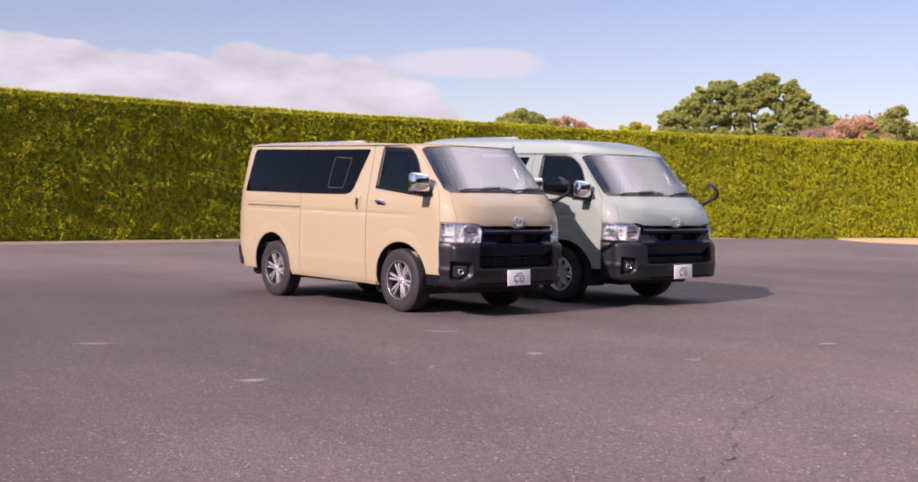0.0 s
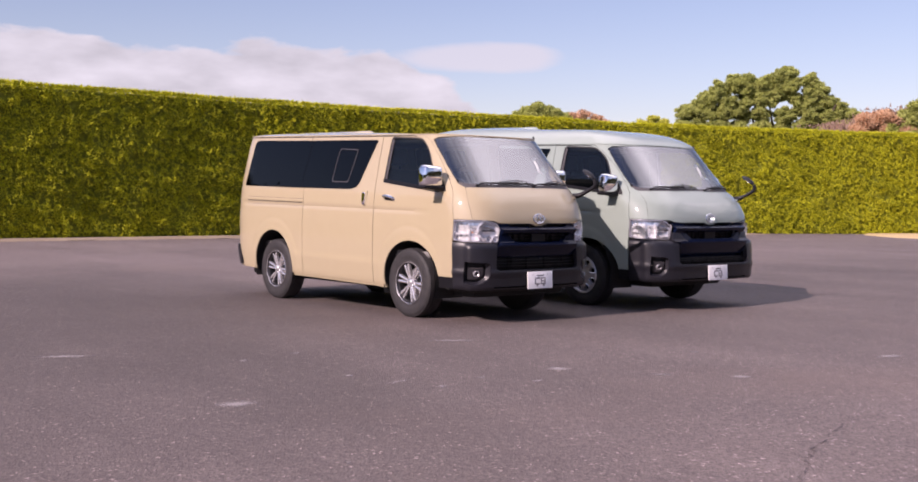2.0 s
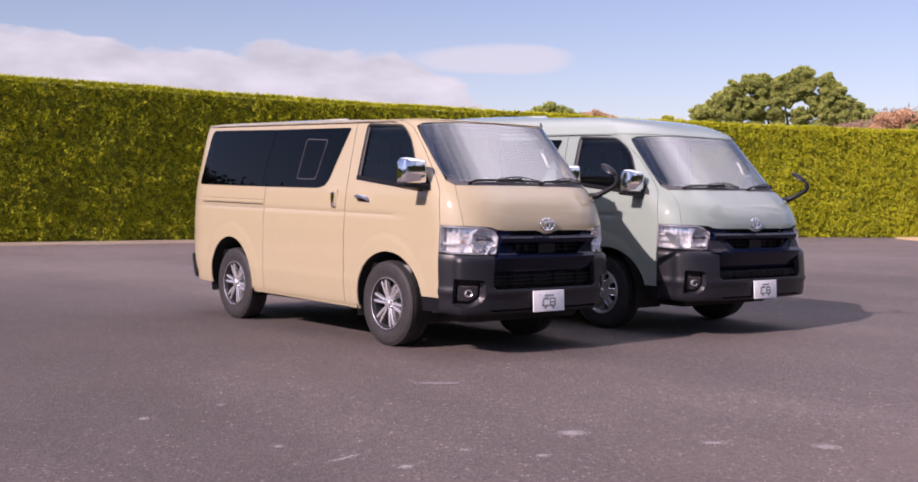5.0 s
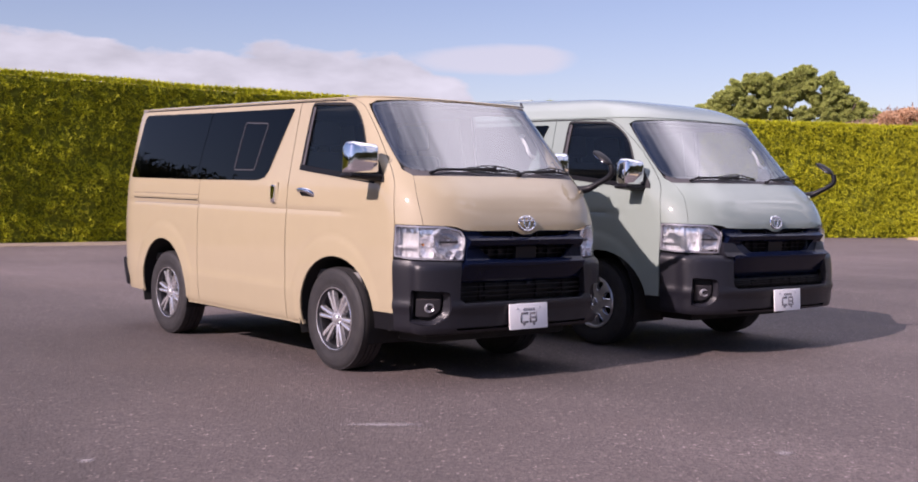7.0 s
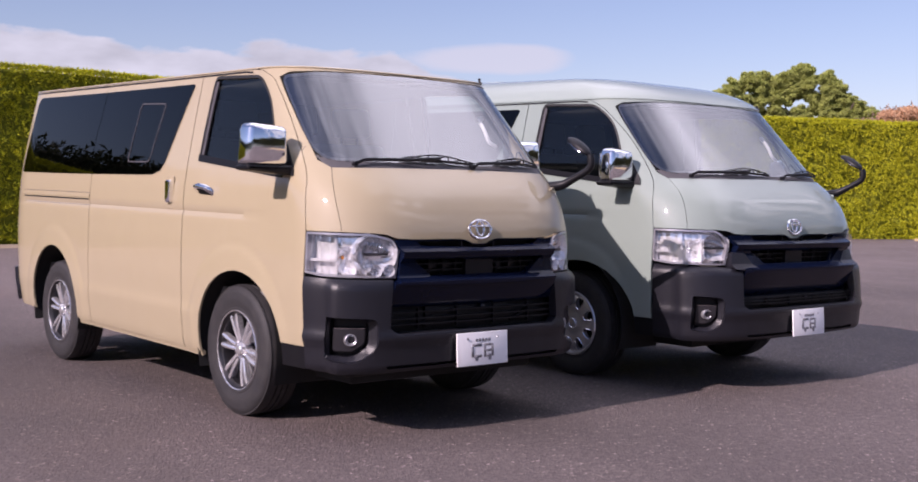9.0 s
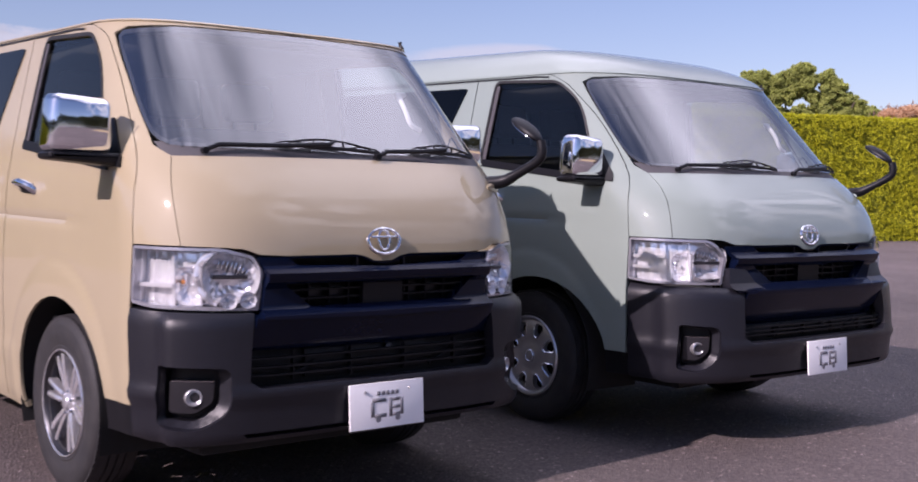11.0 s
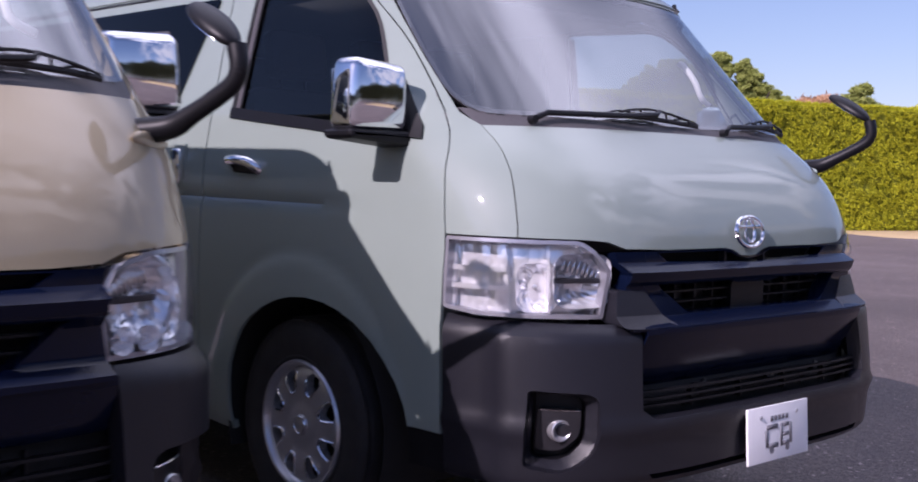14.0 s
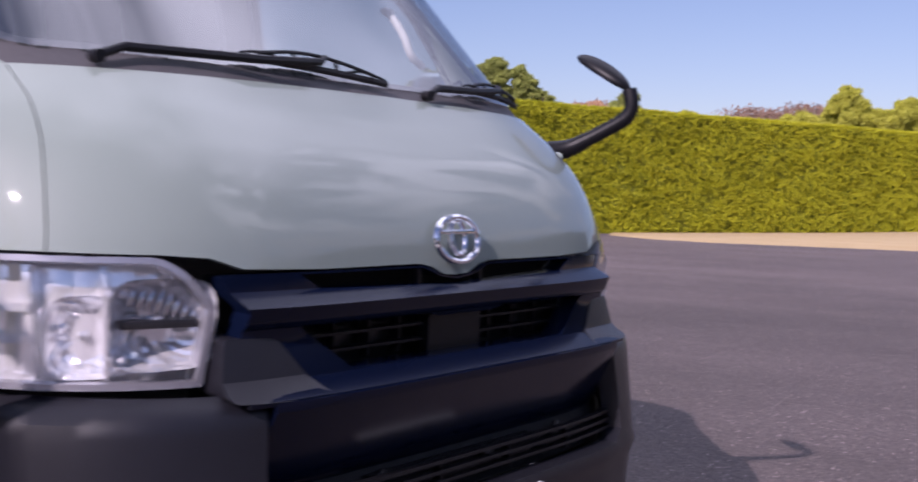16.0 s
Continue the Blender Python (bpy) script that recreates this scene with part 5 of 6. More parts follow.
        tube(h, [tilted @ Vector(p) for p in grip], .014, 10, radii=[.015, .014, .013, .013, .013, .014, .015], flat=1.25)
        part("door_handle", h if s > 0 else mirrored(h), CHROME, d, "chrome pull handle")
        h = bmesh.new()
        box(h, -.066, .066, -.012, .004, -.030, .014, .010, 3, tilted)
        part("handle_recess", h if s > 0 else mirrored(h), BLACK, d)
    yy = -float(B.val(B.w, 1.18))
    for s in (1, -1):
        h = bmesh.new()
        box(h, -.795, -.742, yy - .030, yy, 1.110, 1.240, .014, 3)
        part("slide_handle", h if s > 0 else mirrored(h), CHROME, root, "upright chrome sliding door handle")
        h = bmesh.new()
        box(h, -.810, -.728, yy - .005, yy + .006, 1.075, 1.258, .004, 2)
        part("handle_recess", h if s > 0 else mirrored(h), paint, root)
    # slide rail
    flank("slide_rail", strip(B, along([(-3.18, 1.112), (-1.955, 1.112)], 14), .022, .004), paint)
    flank("rail_slot", strip(B, along([(-3.16, 1.092), (-1.965, 1.092)], 14), .010, .0025, .004), BLACK)
    for zr in (1.134, 1.056):
        flank("rail_crease", strip(B, along([(-3.17, zr), (-1.957, zr)], 14), .004, .0012, .003), COWL)
    # privacy glass, flush over the flank
    w1 = rounded([(-3.23, 1.256), (-2.02, 1.252), (-1.915, 1.768), (-3.165, 1.774)], [.03, .01, .01, .06])
    w2 = rounded([(-2.012, 1.252), (-1.02, 1.256), (-.905, 1.30), (-.68, 1.760), (-.70, 1.768), (-1.907, 1.768)], [.01, .12, .08, .03, .01, .01])
    for wpoly in (w1, w2):
        a, b = flank("side_window", skin(B, dense(wpoly, .15), off=.005, thick=.006, res=.08), PRIVACY, root, "flush dark privacy glass")
    flank("window_backing", skin(B, dense([(-3.21, 1.265), (-.94, 1.275), (-.72, 1.755), (-3.16, 1.762)], .15), off=.0015, thick=.003, res=.15), BLACK)
    vent = rounded([(-1.415, 1.325), (-1.10, 1.325), (-1.0, 1.67), (-1.35, 1.68)], .035)
    flank("vent_frame", skin(B, vent, off=.0075, thick=.003, res=.1, holes=[offset_poly(vent, -.007)]), COWL, root, "thin frame of the small sliding pane")
    # rear bumper wraps the corner
    flank("rear_bumper", skin(C, dense([(-4.3, .33), (-3.26, .33), (-3.26, .40), (-3.32, .56), (-4.3, .56)], .15), off=.022, thick=.04), PLASTIC)
    flank("sill_trim", skin(B, dense([(-2.16, .272), (-.40, .272), (-.40, .297), (-2.16, .297)], .2), off=-.006, thick=.02, res=.1), paint)
    # pillar and corner between door and windscreen
    pil = P(*[("x", v + .0035, z + .001) for v, z in front_edge], ("x", -.02, 1.822),
            ("y", -.50 * sw, 1.822), ("y", -.52 * sw, 1.808), ("y", -.655 * sw, 1.798), ("y", -.692 * sw, 1.772), ("y", -.7135 * sw, 1.60), ("y", -.7275 * sw, 1.40), ("y", -.731 * sw, 1.345),
            *[("y", -y - .002, z) for y, z in seam[::-1]])
    flank("corner_panel", skin(B, dense(pil, .1), res=.03), paint)
    head = P(("y", -.50 * sw, 1.822), ("y", -.52 * sw, 1.808), ("y", 0, 1.816), ("y", .52 * sw, 1.808), ("y", .50 * sw, 1.822))
    part("windscreen_header", skin(B, dense(head, .1)), paint, root)
    # bonnet with the dip under the badge
    dip = [("y", y, .970 - .026 * math.exp(-(y / .075) ** 4)) for y in np.linspace(-.40, .40, 21)]
    edge = [("y", -seam[0][0], 1.003), ("y", -.62 * sx, 1.000), ("y", -.55 * sx, .994), ("y", -.50 * sx, .975)]
    bon = P(*edge, *dip, *[(k, -y, z) for k, y, z in edge[::-1]], *[("y", y, z) for y, z in seam[1:]], ("y", .3, 1.314), ("y", 0, 1.316),
            ("y", -.3, 1.314), *[("y", -y, z) for y, z in seam[:0:-1]])
    part("bonnet", skin(B, dense(bon, .1), res=.025), paint, root)
    # windscreen, its black border and the cowl
    ws = rounded(P(("y", -.724 * sw, 1.350), ("y", 0, 1.344), ("y", .724 * sw, 1.350), ("y", .708 * sw, 1.60), ("y", .684 * sw, 1.778), ("y", .52 * sw, 1.799), ("y", 0, 1.808), ("y", -.52 * sw, 1.799), ("y", -.684 * sw, 1.778), ("y", -.708 * sw, 1.60)),
                 [.10, 0, .10, 0, .05, .05, 0, .05, .05, 0])
    pane = part("windscreen", skin(B, dense(offset_poly(ws, .005), .1), off=-.002, thick=0, res=.04), WINDSCREEN, root, "raked windscreen reflecting the sky")
    pane.visible_shadow = False
    part("windscreen_seal", skin(B, dense(offset_poly(ws, .0065), .1), off=-.006, thick=.01, res=.05, holes=[dense(offset_poly(ws, -.010), .1)]), RUBBER, root)
    cow = P(("y", -.712 * sw, 1.310), ("y", 0, 1.316), ("y", .712 * sw, 1.310), ("y", .726 * sw, 1.362), ("y", 0, 1.352), ("y", -.726 * sw, 1.362))
    part("cowl", skin(B, dense(cow, .1), off=-.006, thick=.01), COWL, root)
    flank("pillar_seam", strip(B, along(P(("x", .520, 1.385), ("y", -.742 * sw, 1.412)), 6), .003, .0008, .003), COWL)
    if wide:
        wing = P(("y", -.622, .866), ("y", -.636, .770), ("y", -.440, .762), ("y", -.525, .860))
        flank("grille_wing", skin(B, dense(rounded(wing, .012), .06), off=.0, thick=.09, res=.02, field=lambda a, z: np.interp(z, [.757, .768, .792, .866], [.086, .089, .046, .028])), PLASTIC)
    for yb, y0, y1 in ((-.66, -.38, .04), (.17, .34, .67)) if wide else ((-.60, -.34, .11), (.09, .27, .60)):
        wp = new("wiper")
        wp.parent = root

        def over(u, rise=0.0, out=.016):
            """A point u of the way along the blade, raised above its rubber."""
            y = y0 + (y1 - y0) * u
            zz = 1.354 - .016 * u + rise
            return B.point(np.array([B.a_of_y(float(y), zz)]), np.array([zz]), np.array([out]))[0]

        bm = bmesh.new()
        tube(bm, [over(u, -.002 + .004 * math.sin(u * math.pi), .012) for u in np.linspace(0, 1, 14)], .0045, 6, flat=1.8)
        part("blade", bm, RUBBER, wp)
        bm = bmesh.new()
        tube(bm, [over(u, .003 + .020 * math.sin((u - .12) / .76 * math.pi), .024) for u in np.linspace(.12, .88, 14)], .0042, 6)
        for u0, u1 in ((.02, .30), (.70, .98)):
            tube(bm, [over(u, .002 + .009 * math.sin((u - u0) / (u1 - u0) * math.pi), .018) for u in np.linspace(u0, u1, 8)], .0032, 6)
        for u in (.12, .36, .64, .88):
            tube(bm, [over(u, -.002, .012), over(u, .003 + .020 * max(0, math.sin((u - .12) / .76 * math.pi)), .024)], .004, 6)
        part("blade_bow", bm, BLACK, wp)
        bm = bmesh.new()
        base = B.point(np.array([B.a_of_y(yb, 1.322)]), np.array([1.322]), np.array([.012]))[0]
        knee = B.point(np.array([B.a_of_y(yb + .05, 1.338)]), np.array([1.338]), np.array([.020]))[0]
        tube(bm, [base, knee, over(.12, -.012, .026), over(.50, .004, .030), over(.56, .018, .030)], .007, 7, radii=[.009, .009, .009, .008, .006])
        lathe_at(bm, base, .012, .022)
        part("wiper_arm", bm, BLACK, wp)
    # --- roof ---
    bm = bmesh.new()
    zg, rise = 1.826, (.207 if wide else .042)
    per = np.r_[np.linspace(-4.3, -3.15, 14), np.linspace(-3.0, -.4, 22), np.linspace(-.30, 1.45, 34)]
    full = np.r_[per, 2 * 1.45 - per[::-1][1:]]
    rows = []
    ks = np.linspace(0, .985, 20) ** 1.5
    xc = -1.75
    ring0 = B.point(full, np.full(len(full), zg), np.full(len(full), .005))
    rim = B.point(full, np.full(len(full), zg - .007), np.full(len(full), .006))
    inner = B.point(full, np.full(len(full), zg - .007), np.full(len(full), -.01))
    rows += [inner, rim]
    for k in ks:
        p = ring0.copy()
        p[:, 0] = xc + (p[:, 0] - xc) * (1 - k ** (1.15 if wide else 2.2))
        p[:, 1] *= (1 - k)
        ramp = 1.0 if wide else np.clip((.42 - p[:, 0]) / 1.5, .06, 1) ** .8
        p[:, 2] += rise * ramp * (1 - (1 - k) ** (5.0 if wide else 3.2))
        rows.append(p)
    vr = [[bm.verts.new(p) for p in r] for r in rows]
    for r0, r1 in zip(vr, vr[1:]):
        for i in range(len(r0)):
            j = (i + 1) % len(r0)
            bm.faces.new((r0[i], r0[j], r1[j], r1[i]))
    bm.faces.new(vr[-1])
    for e in bm.edges:
        if all(v in vr[1] for v in e.verts):
            e.smooth = False
    part("roof", bm, paint, root)
    bm = bmesh.new()
    p = B.point(np.array([2 * B.A_END - B.a_of_y(-.60 * sw, 1.815)]), np.array([1.822]), np.array([.004]))[0]
    tube(bm, [p, p + np.array((-.012, 0, .016)), p + np.array((-.016, 0, .030))], .008, 8, radii=[.010, .007, .009])
    part("roof_marker", bm, BLACK, root, "small black stub on the roof edge")
    flank("drip_rail", strip(B, along([(-3.40, 1.808), (-.05, 1.808), (.06, 1.802)], 30), .010, .005, .005), BLACK)
    # --- face: lamps, grille, bumper ---
    hx = 1.275 if wide else 1.0
    hl = rounded(P(("x", .678, .999), ("x", .680, .805), ("y", -.80 * sx, .792), ("y", -.505 * hx, .786), ("y", -.488 * hx, .915), ("y", -.525 * hx, .971), ("y", -.62 * sx, .9965)), [.012, .012, 0, .008, .010, .014, .03])
    hp = dense(hl, .08)
    for s in (1, -1):
        lamp = new("headlight")
        lamp.parent = root
        tagged(lamp, "clear headlight unit with chrome reflectors")
        m = (lambda b: b) if s > 0 else mirrored
        ln = part("lens", m(skin(B, hp, off=.004, thick=.004, res=.03)), LENS, lamp)
        ln.visible_shadow = False
        split = -.690 * sx
        part("housing", m(skin(B, hp, off=-.062, thick=-.060, res=.012, field=lambda a, z: .004 * np.abs(np.sin(a * 210)))), REFLECTOR, lamp, "chrome lined housing", smooth=False)
        part("lamp_frame", m(skin(B, hp, off=.001, thick=.03, res=.04, holes=[dense(offset_poly(hl, -.010), .08)])), FROST, lamp)
        jit = np.random.default_rng(5)

        def bowl(y, z, r, depth, tilt, nm, squash=1.0, power=2.0, seg=26, back=-.066):
            """A reflector dish of small flat facets."""
            bm = bmesh.new()
            prof = [(r * math.sin(t), depth * (1 - math.cos(t)) * 1.2) for t in np.linspace(.16, 1.45, 8)]
            rings = []
            for q, d in prof:
                ring = []
                for k in range(seg):
                    c, sn = math.cos(2 * math.pi * k / seg), math.sin(2 * math.pi * k / seg)
                    rad = q / (abs(c) ** power + abs(sn) ** power) ** (1 / power)
                    ring.append(bm.verts.new((d + jit.normal(0, .0022), rad * c, rad * squash * sn)))
                rings.append(ring)
            for r0, r1 in zip(rings, rings[1:]):
                for k in range(seg):
                    bm.faces.new((r0[k], r0[(k + 1) % seg], r1[(k + 1) % seg], r1[k]))
            bm.faces.new(rings[0][::-1])
            c = B.point(np.array([B.a_of_y(y, z)]), np.array([z]), np.array([back]))[0]
            mm = Matrix.Translation(c) @ Matrix.Rotation(radians(tilt), 4, "Z")
            part(nm, m(xf(bm, mm)), REFLECTOR, lamp, smooth=False)
            bm = bmesh.new()
            tube(bm, [(.0, 0, 0), (depth * .55, 0, 0), (depth * .62, 0, 0)], r * .10, 10, radii=[r * .13, r * .13, r * .04])
            part("bulb", m(xf(bm, mm)), SILVER, lamp)
            return mm
        mm = bowl(-.708 if wide else -.594, .888 if wide else .898, .088 if wide else .098, .060, -20, "main_reflector", .84 if wide else .90, 4.5 if wide else 2.2, 40)
        bm = bmesh.new()
        w_ = .062 if wide else .058
        box(bm, .010, .046, -w_, w_, -.008, .006, .003, 2)
        part("shade_bar", m(xf(bm, mm)), DARK_ALLOY, lamp, "dark bar across the reflector")
        for k, ys in enumerate(np.linspace(-w_ * .85, w_ * .85, 8)):
            bm = bmesh.new()
            box(bm, .016, .034, float(ys) - .0035, float(ys) + .0035, .012, .056 - abs(float(ys)) * .3, .0015, 1, Matrix.Rotation(radians(-18), 4, "X"))
            part("flute", m(xf(bm, mm)), CHROME, lamp)
        if not wide:
            bowl(-.540, .822, .029, .026, -16, "small_reflector", back=-.018)
            bowl(-.604, .820, .029, .026, -20, "small_reflector", back=-.018)
            bm = bmesh.new()
            arc = [(.040 + .006 * math.sin(t * 9), -.112 * math.sin(t), .098 * math.cos(t)) for t in np.linspace(.25, 2.75, 26)]
            tube(bm, arc, .011, 8)
            part("bright_band", m(xf(bm, mm)), REFLECTOR, lamp, "chrome band round the reflector")
        # outer chamber: shelves and upright flutes
        for zb in ((.915, .865) if wide else (.868,)):
            part("shelf", m(skin(B, P(("x", .690, zb + .007), ("x", .690, zb - .007), ("y", -.765 * sx, zb - .007), ("y", -.765 * sx, zb + .007)), off=-.022, thick=.040)), REFLECTOR, lamp)
        bowl(-.716 * sx, .868, .058, .034, -34, "turn_reflector", 1.15, 4.0, 32)
        for yv in (-.768,):
            yv = float(yv) * sx
            part("upright", m(skin(B, P(("y", yv, .985), ("y", yv, .800), ("y", yv + .007, .800), ("y", yv + .007, .985)), off=-.030, thick=.032)), REFLECTOR, lamp)
        bm = bmesh.new()
        bmesh.ops.create_uvsphere(bm, u_segments=12, v_segments=8, radius=.008)
        c = B.point(np.array([B.a_of_y(-.745 * sx, .88)]), np.array([.88]), np.array([-.045]))[0]
        part("turn_bulb", m(xf(bm, Matrix.Translation(c))), SILVER if wide else AMBER, lamp)
        part("divider", m(skin(B, P(("y", split, .985), ("y", split, .80), ("y", split + .005, .80), ("y", split + .005, .985)), off=-.024, thick=.05)), REFLECTOR, lamp)
    # grille surround with its two openings
    up_z = lambda y: .962 - .026 * math.exp(-(y / .075) ** 4)
    ms = 1.13 if wide else 1.0  # the mesh opening is wider on the wide body
    slot = P(*[("y", float(y), up_z(float(y))) for y in np.linspace(-.40 * ms, .40 * ms, 17)], ("y", .36 * ms, .936), ("y", .11, .930), ("y", .0, .926), ("y", -.11, .930), ("y", -.36 * ms, .936))
    mb = .794
    mesh = P(("y", -.420 * ms, .876), ("y", -.13, .876), ("y", -.09, .868), ("y", .09, .868), ("y", .13, .876), ("y", .420 * ms, .876), ("y", .315 * ms, mb), ("y", -.315 * ms, mb))
    sq = 1.215 if wide else 1.0  # the surround reaches to the lamps
    sur = P(("y", -.484 * sq, .905), ("y", -.505 * sq, .966), ("y", -.40 * ms, .966), *[("y", float(y), up_z(float(y)) + .004) for y in np.linspace(-.36, .36, 15)], ("y", .40 * ms, .966), ("y", .505 * sq, .966), ("y", .484 * sq, .905), ("y", .500 * sq, .76), ("y", 0, .752), ("y", -.500 * sq, .76))

    def swell(a, z):
        # an upper bar with a top that slopes like a shelf, and a sill below the mesh
        if wide:
            return np.interp(z, [.66, .70, .742, .755, .768, .792, .868, .876, .884, .914, .937, .97], [.0, .0, .060, .080, .084, .040, .022, .026, .036, .046, .0, .0])
        return np.interp(z, [.66, .70, .75, .770, .794, .870, .876, .884, .914, .937, .97], [.0, .0, .046, .046, .016, .010, .026, .036, .046, .0, .0])
    part("grille_surround", skin(B, dense(sur, .06), off=.004, thick=.05, res=.018, holes=[dense(slot, .06), dense(mesh, .06)], field=swell, levels=(.742, .755, .768, .792, .802, .876, .884, .914, .937)), GLOSS_BLACK, root, "gloss black grille surround")
    im = .606 if wide else .648  # top of the lower intake
    mid = C.poly(("y", -.530 * sl, im), ("y", -.517 * sl, .774), ("y", 0, .780), ("y", .517 * sl, .774), ("y", .530 * sl, im), ("y", 0, im - .008))
    part("centre_panel", skin(C, dense(mid, .06), off=.002, thick=.05, res=.02, levels=(im + .012, .745, .760), field=lambda a, z: np.interp(z, [im - .008, im + .012, .745, .760, .775], [-.085, -.066, .018, .020, -.020] if wide else [-.044, -.026, .020, .022, -.020])), GLOSS_BLACK, root, "gloss black centre panel")
    part("grille_backing", skin(B, P(("y", -.49 * sq, .975), ("y", .49 * sq, .975), ("y", .52 * sq, .60), ("y", -.52 * sq, .60)), off=-.085, thick=.005, res=.06), UNDER, root)
    for z, hw in ((.848, .385 * ms), (.818, .350 * ms)):
        for q in (-1, 1):
            part("grille_bar", strip(B, along(P(("y", q * hw, z), ("y", q * (hw + .09) / 2, z), ("y", q * .09, z)), 10), .007, -.010, .02), BLACK, root)
    for y in (-.30, -.215, -.135, .135, .215, .30):
        part("grille_rib", strip(B, along(P(("y", y * ms, .797), ("y", y * ms, .870)), 4), .006, -.02, .02), BLACK, root)
    for y in (-.26, -.17, .16, .25):
        bm = bmesh.new()
        c = B.point(np.array([B.a_of_y(y * ms, .83)]), np.array([.83]), np.array([-.06]))[0]
        box(bm, -.012, .012, -.030, .030, -.022, .026, .004, 2, Matrix.Translation(c))
        part("duct_block", bm, DARK_ALLOY, root)
    part("sensor_cover", skin(B, rounded(P(("y", -.088, .866), ("y", -.088, .790), ("y", .088, .790), ("y", .088, .866)), .008), off=.002, thick=.03, res=.05), BLACK, root, "flat black sensor cover")
    for y in (-.105, .105):
        part("slot_divider", strip(B, along(P(("y", y, .929), ("y", y, .962)), 4), .010, -.012, .02), DARK_ALLOY, root)
    # bumper: one grey moulding round the corner
    bw, bi = .522 * sl, .534 * sl
    bump = C.poly(("x", .676, .345), ("x", .676, .786), ("y", -.80 * sx, .782), ("y", -bw, .778), ("y", -bi, .66), ("y", -bi - .006, .548), ("y", -.50 * sl, .522), ("y", .50 * sl, .522), ("y", bi + .006, .548), ("y", bi, .66), ("y", bw, .778), ("y", .80 * sx, .782))
    le = C.poly(("x", .676, .786))[0][0]
    ri = 2 * C.A_END - le
    bump += [(ri, .786), (ri, .345)]
    low = C.poly(("y", .80 * sx, .335), ("y", .62, .338), ("y", .0, .338), ("y", -.62, .338), ("y", -.80 * sx, .335))
    bump += low
    fy = (lambda v: .302 + .6875 * v) if wide else (lambda v: v)
    fog = rounded(C.poly(("y", -fy(.785), .600), ("y", -fy(.782), .415), ("y", -fy(.700), .408), ("y", -fy(.632), .465), ("y", -fy(.632), .585)), [.012, .015, .04, .03, .03])
    flare = rounded(C.poly(("y", -fy(.790), .606), ("y", -fy(.788), .404), ("y", -fy(.690), .386), ("y", -fy(.598), .450), ("y", -fy(.600), .596)), [.014, .018, .05, .045, .035])
    flare_far = [(2 * C.A_END - a, z) for a, z in flare][::-1]
    lip = C.poly(("y", -.56, .372), ("y", .56, .372), ("y", .545, .356), ("y", -.545, .356))
    ac = C.a_of_y(-.772 * sx, .6)

    def corner(d, z):
        # a blister round the corner, with a soft shelf under the lamp
        k = np.clip((d + .045) / .06, 0, 1)
        k = k * k * (3 - 2 * k) * np.clip(1 - (d - .02) / .30, 0, 1)
        top = np.clip((z - .735) / .05, 0, 1) ** 2
        return .030 * k * (1 - top) - (.030 if wide else .010) * top

    part("front_bumper", skin(C, dense(bump, .08), off=.006, thick=.045, res=.022, holes=[dense(flare, .03), dense(flare_far, .03), dense(lip, .06)],
         field=lambda a, z: .012 * np.exp(-((z - .50) / .025) ** 2) - .02 * np.clip((.36 - z) / .03, 0, 1) + corner(C.A_END - np.abs(a - C.A_END) - ac, z)), PLASTIC, root, "unpainted dark grey front bumper")
    part("lower_slot", skin(C, C.poly(("y", -.6, .38), ("y", .6, .38), ("y", .6, .345), ("y", -.6, .345)), off=-.03, thick=.01, res=.1), UNDER, root)
    itk = C.poly(("y", -.63 * sl, .690), ("y", .63 * sl, .690), ("y", .63 * sl, .505), ("y", -.63 * sl, .505))
    part("intake_backing", skin(C, dense(itk, .1), off=-.075, thick=.01, res=.08), UNDER, root)
    part("radiator", skin(C, C.poly(("y", -.30, im - .01), ("y", .24, im - .01), ("y", .24, .535), ("y", -.30, .535)), off=-.055, thick=.02, res=.05, field=lambda a, z: .004 * np.sin(z * 500)), BLACK, root)
    for z in ((.592, .573, .553) if wide else (.618, .588, .560)):
        part("intake_bar", strip(C, along(C.poly(("y", -.535 * sl, z), ("y", 0, z), ("y", .535 * sl, z)), 18), .009, -.020, .02), BLACK, root)
    for y in (-.36, -.12, .12, .36):
        part("intake_rib", strip(C, along(C.poly(("y", y, .535), ("y", y, im - .012)), 4), .007, -.028, .02), BLACK, root)
    for y in (-.31, .31):
        bm = bmesh.new()
        c = C.point(np.array([C.a_of_y(y, .575)]), np.array([.575]), np.array([-.06]))[0]
        tube(bm, [c + np.array((0, -.05, -.03)), c + np.array((.012, 0, .0)), c + np.array((0, .05, .020))], .010, 8)
        part("hose", bm, BLACK, root)
    bm = bmesh.new()
    c = C.point(np.array([C.a_of_y(.05, im - .022)]), np.array([im - .022]), np.array([-.05]))[0]
    tube(bm, [c, c + np.array((.02, 0, 0))], .014, 10)
    part("horn_bolt", bm, DARK_ALLOY, root)
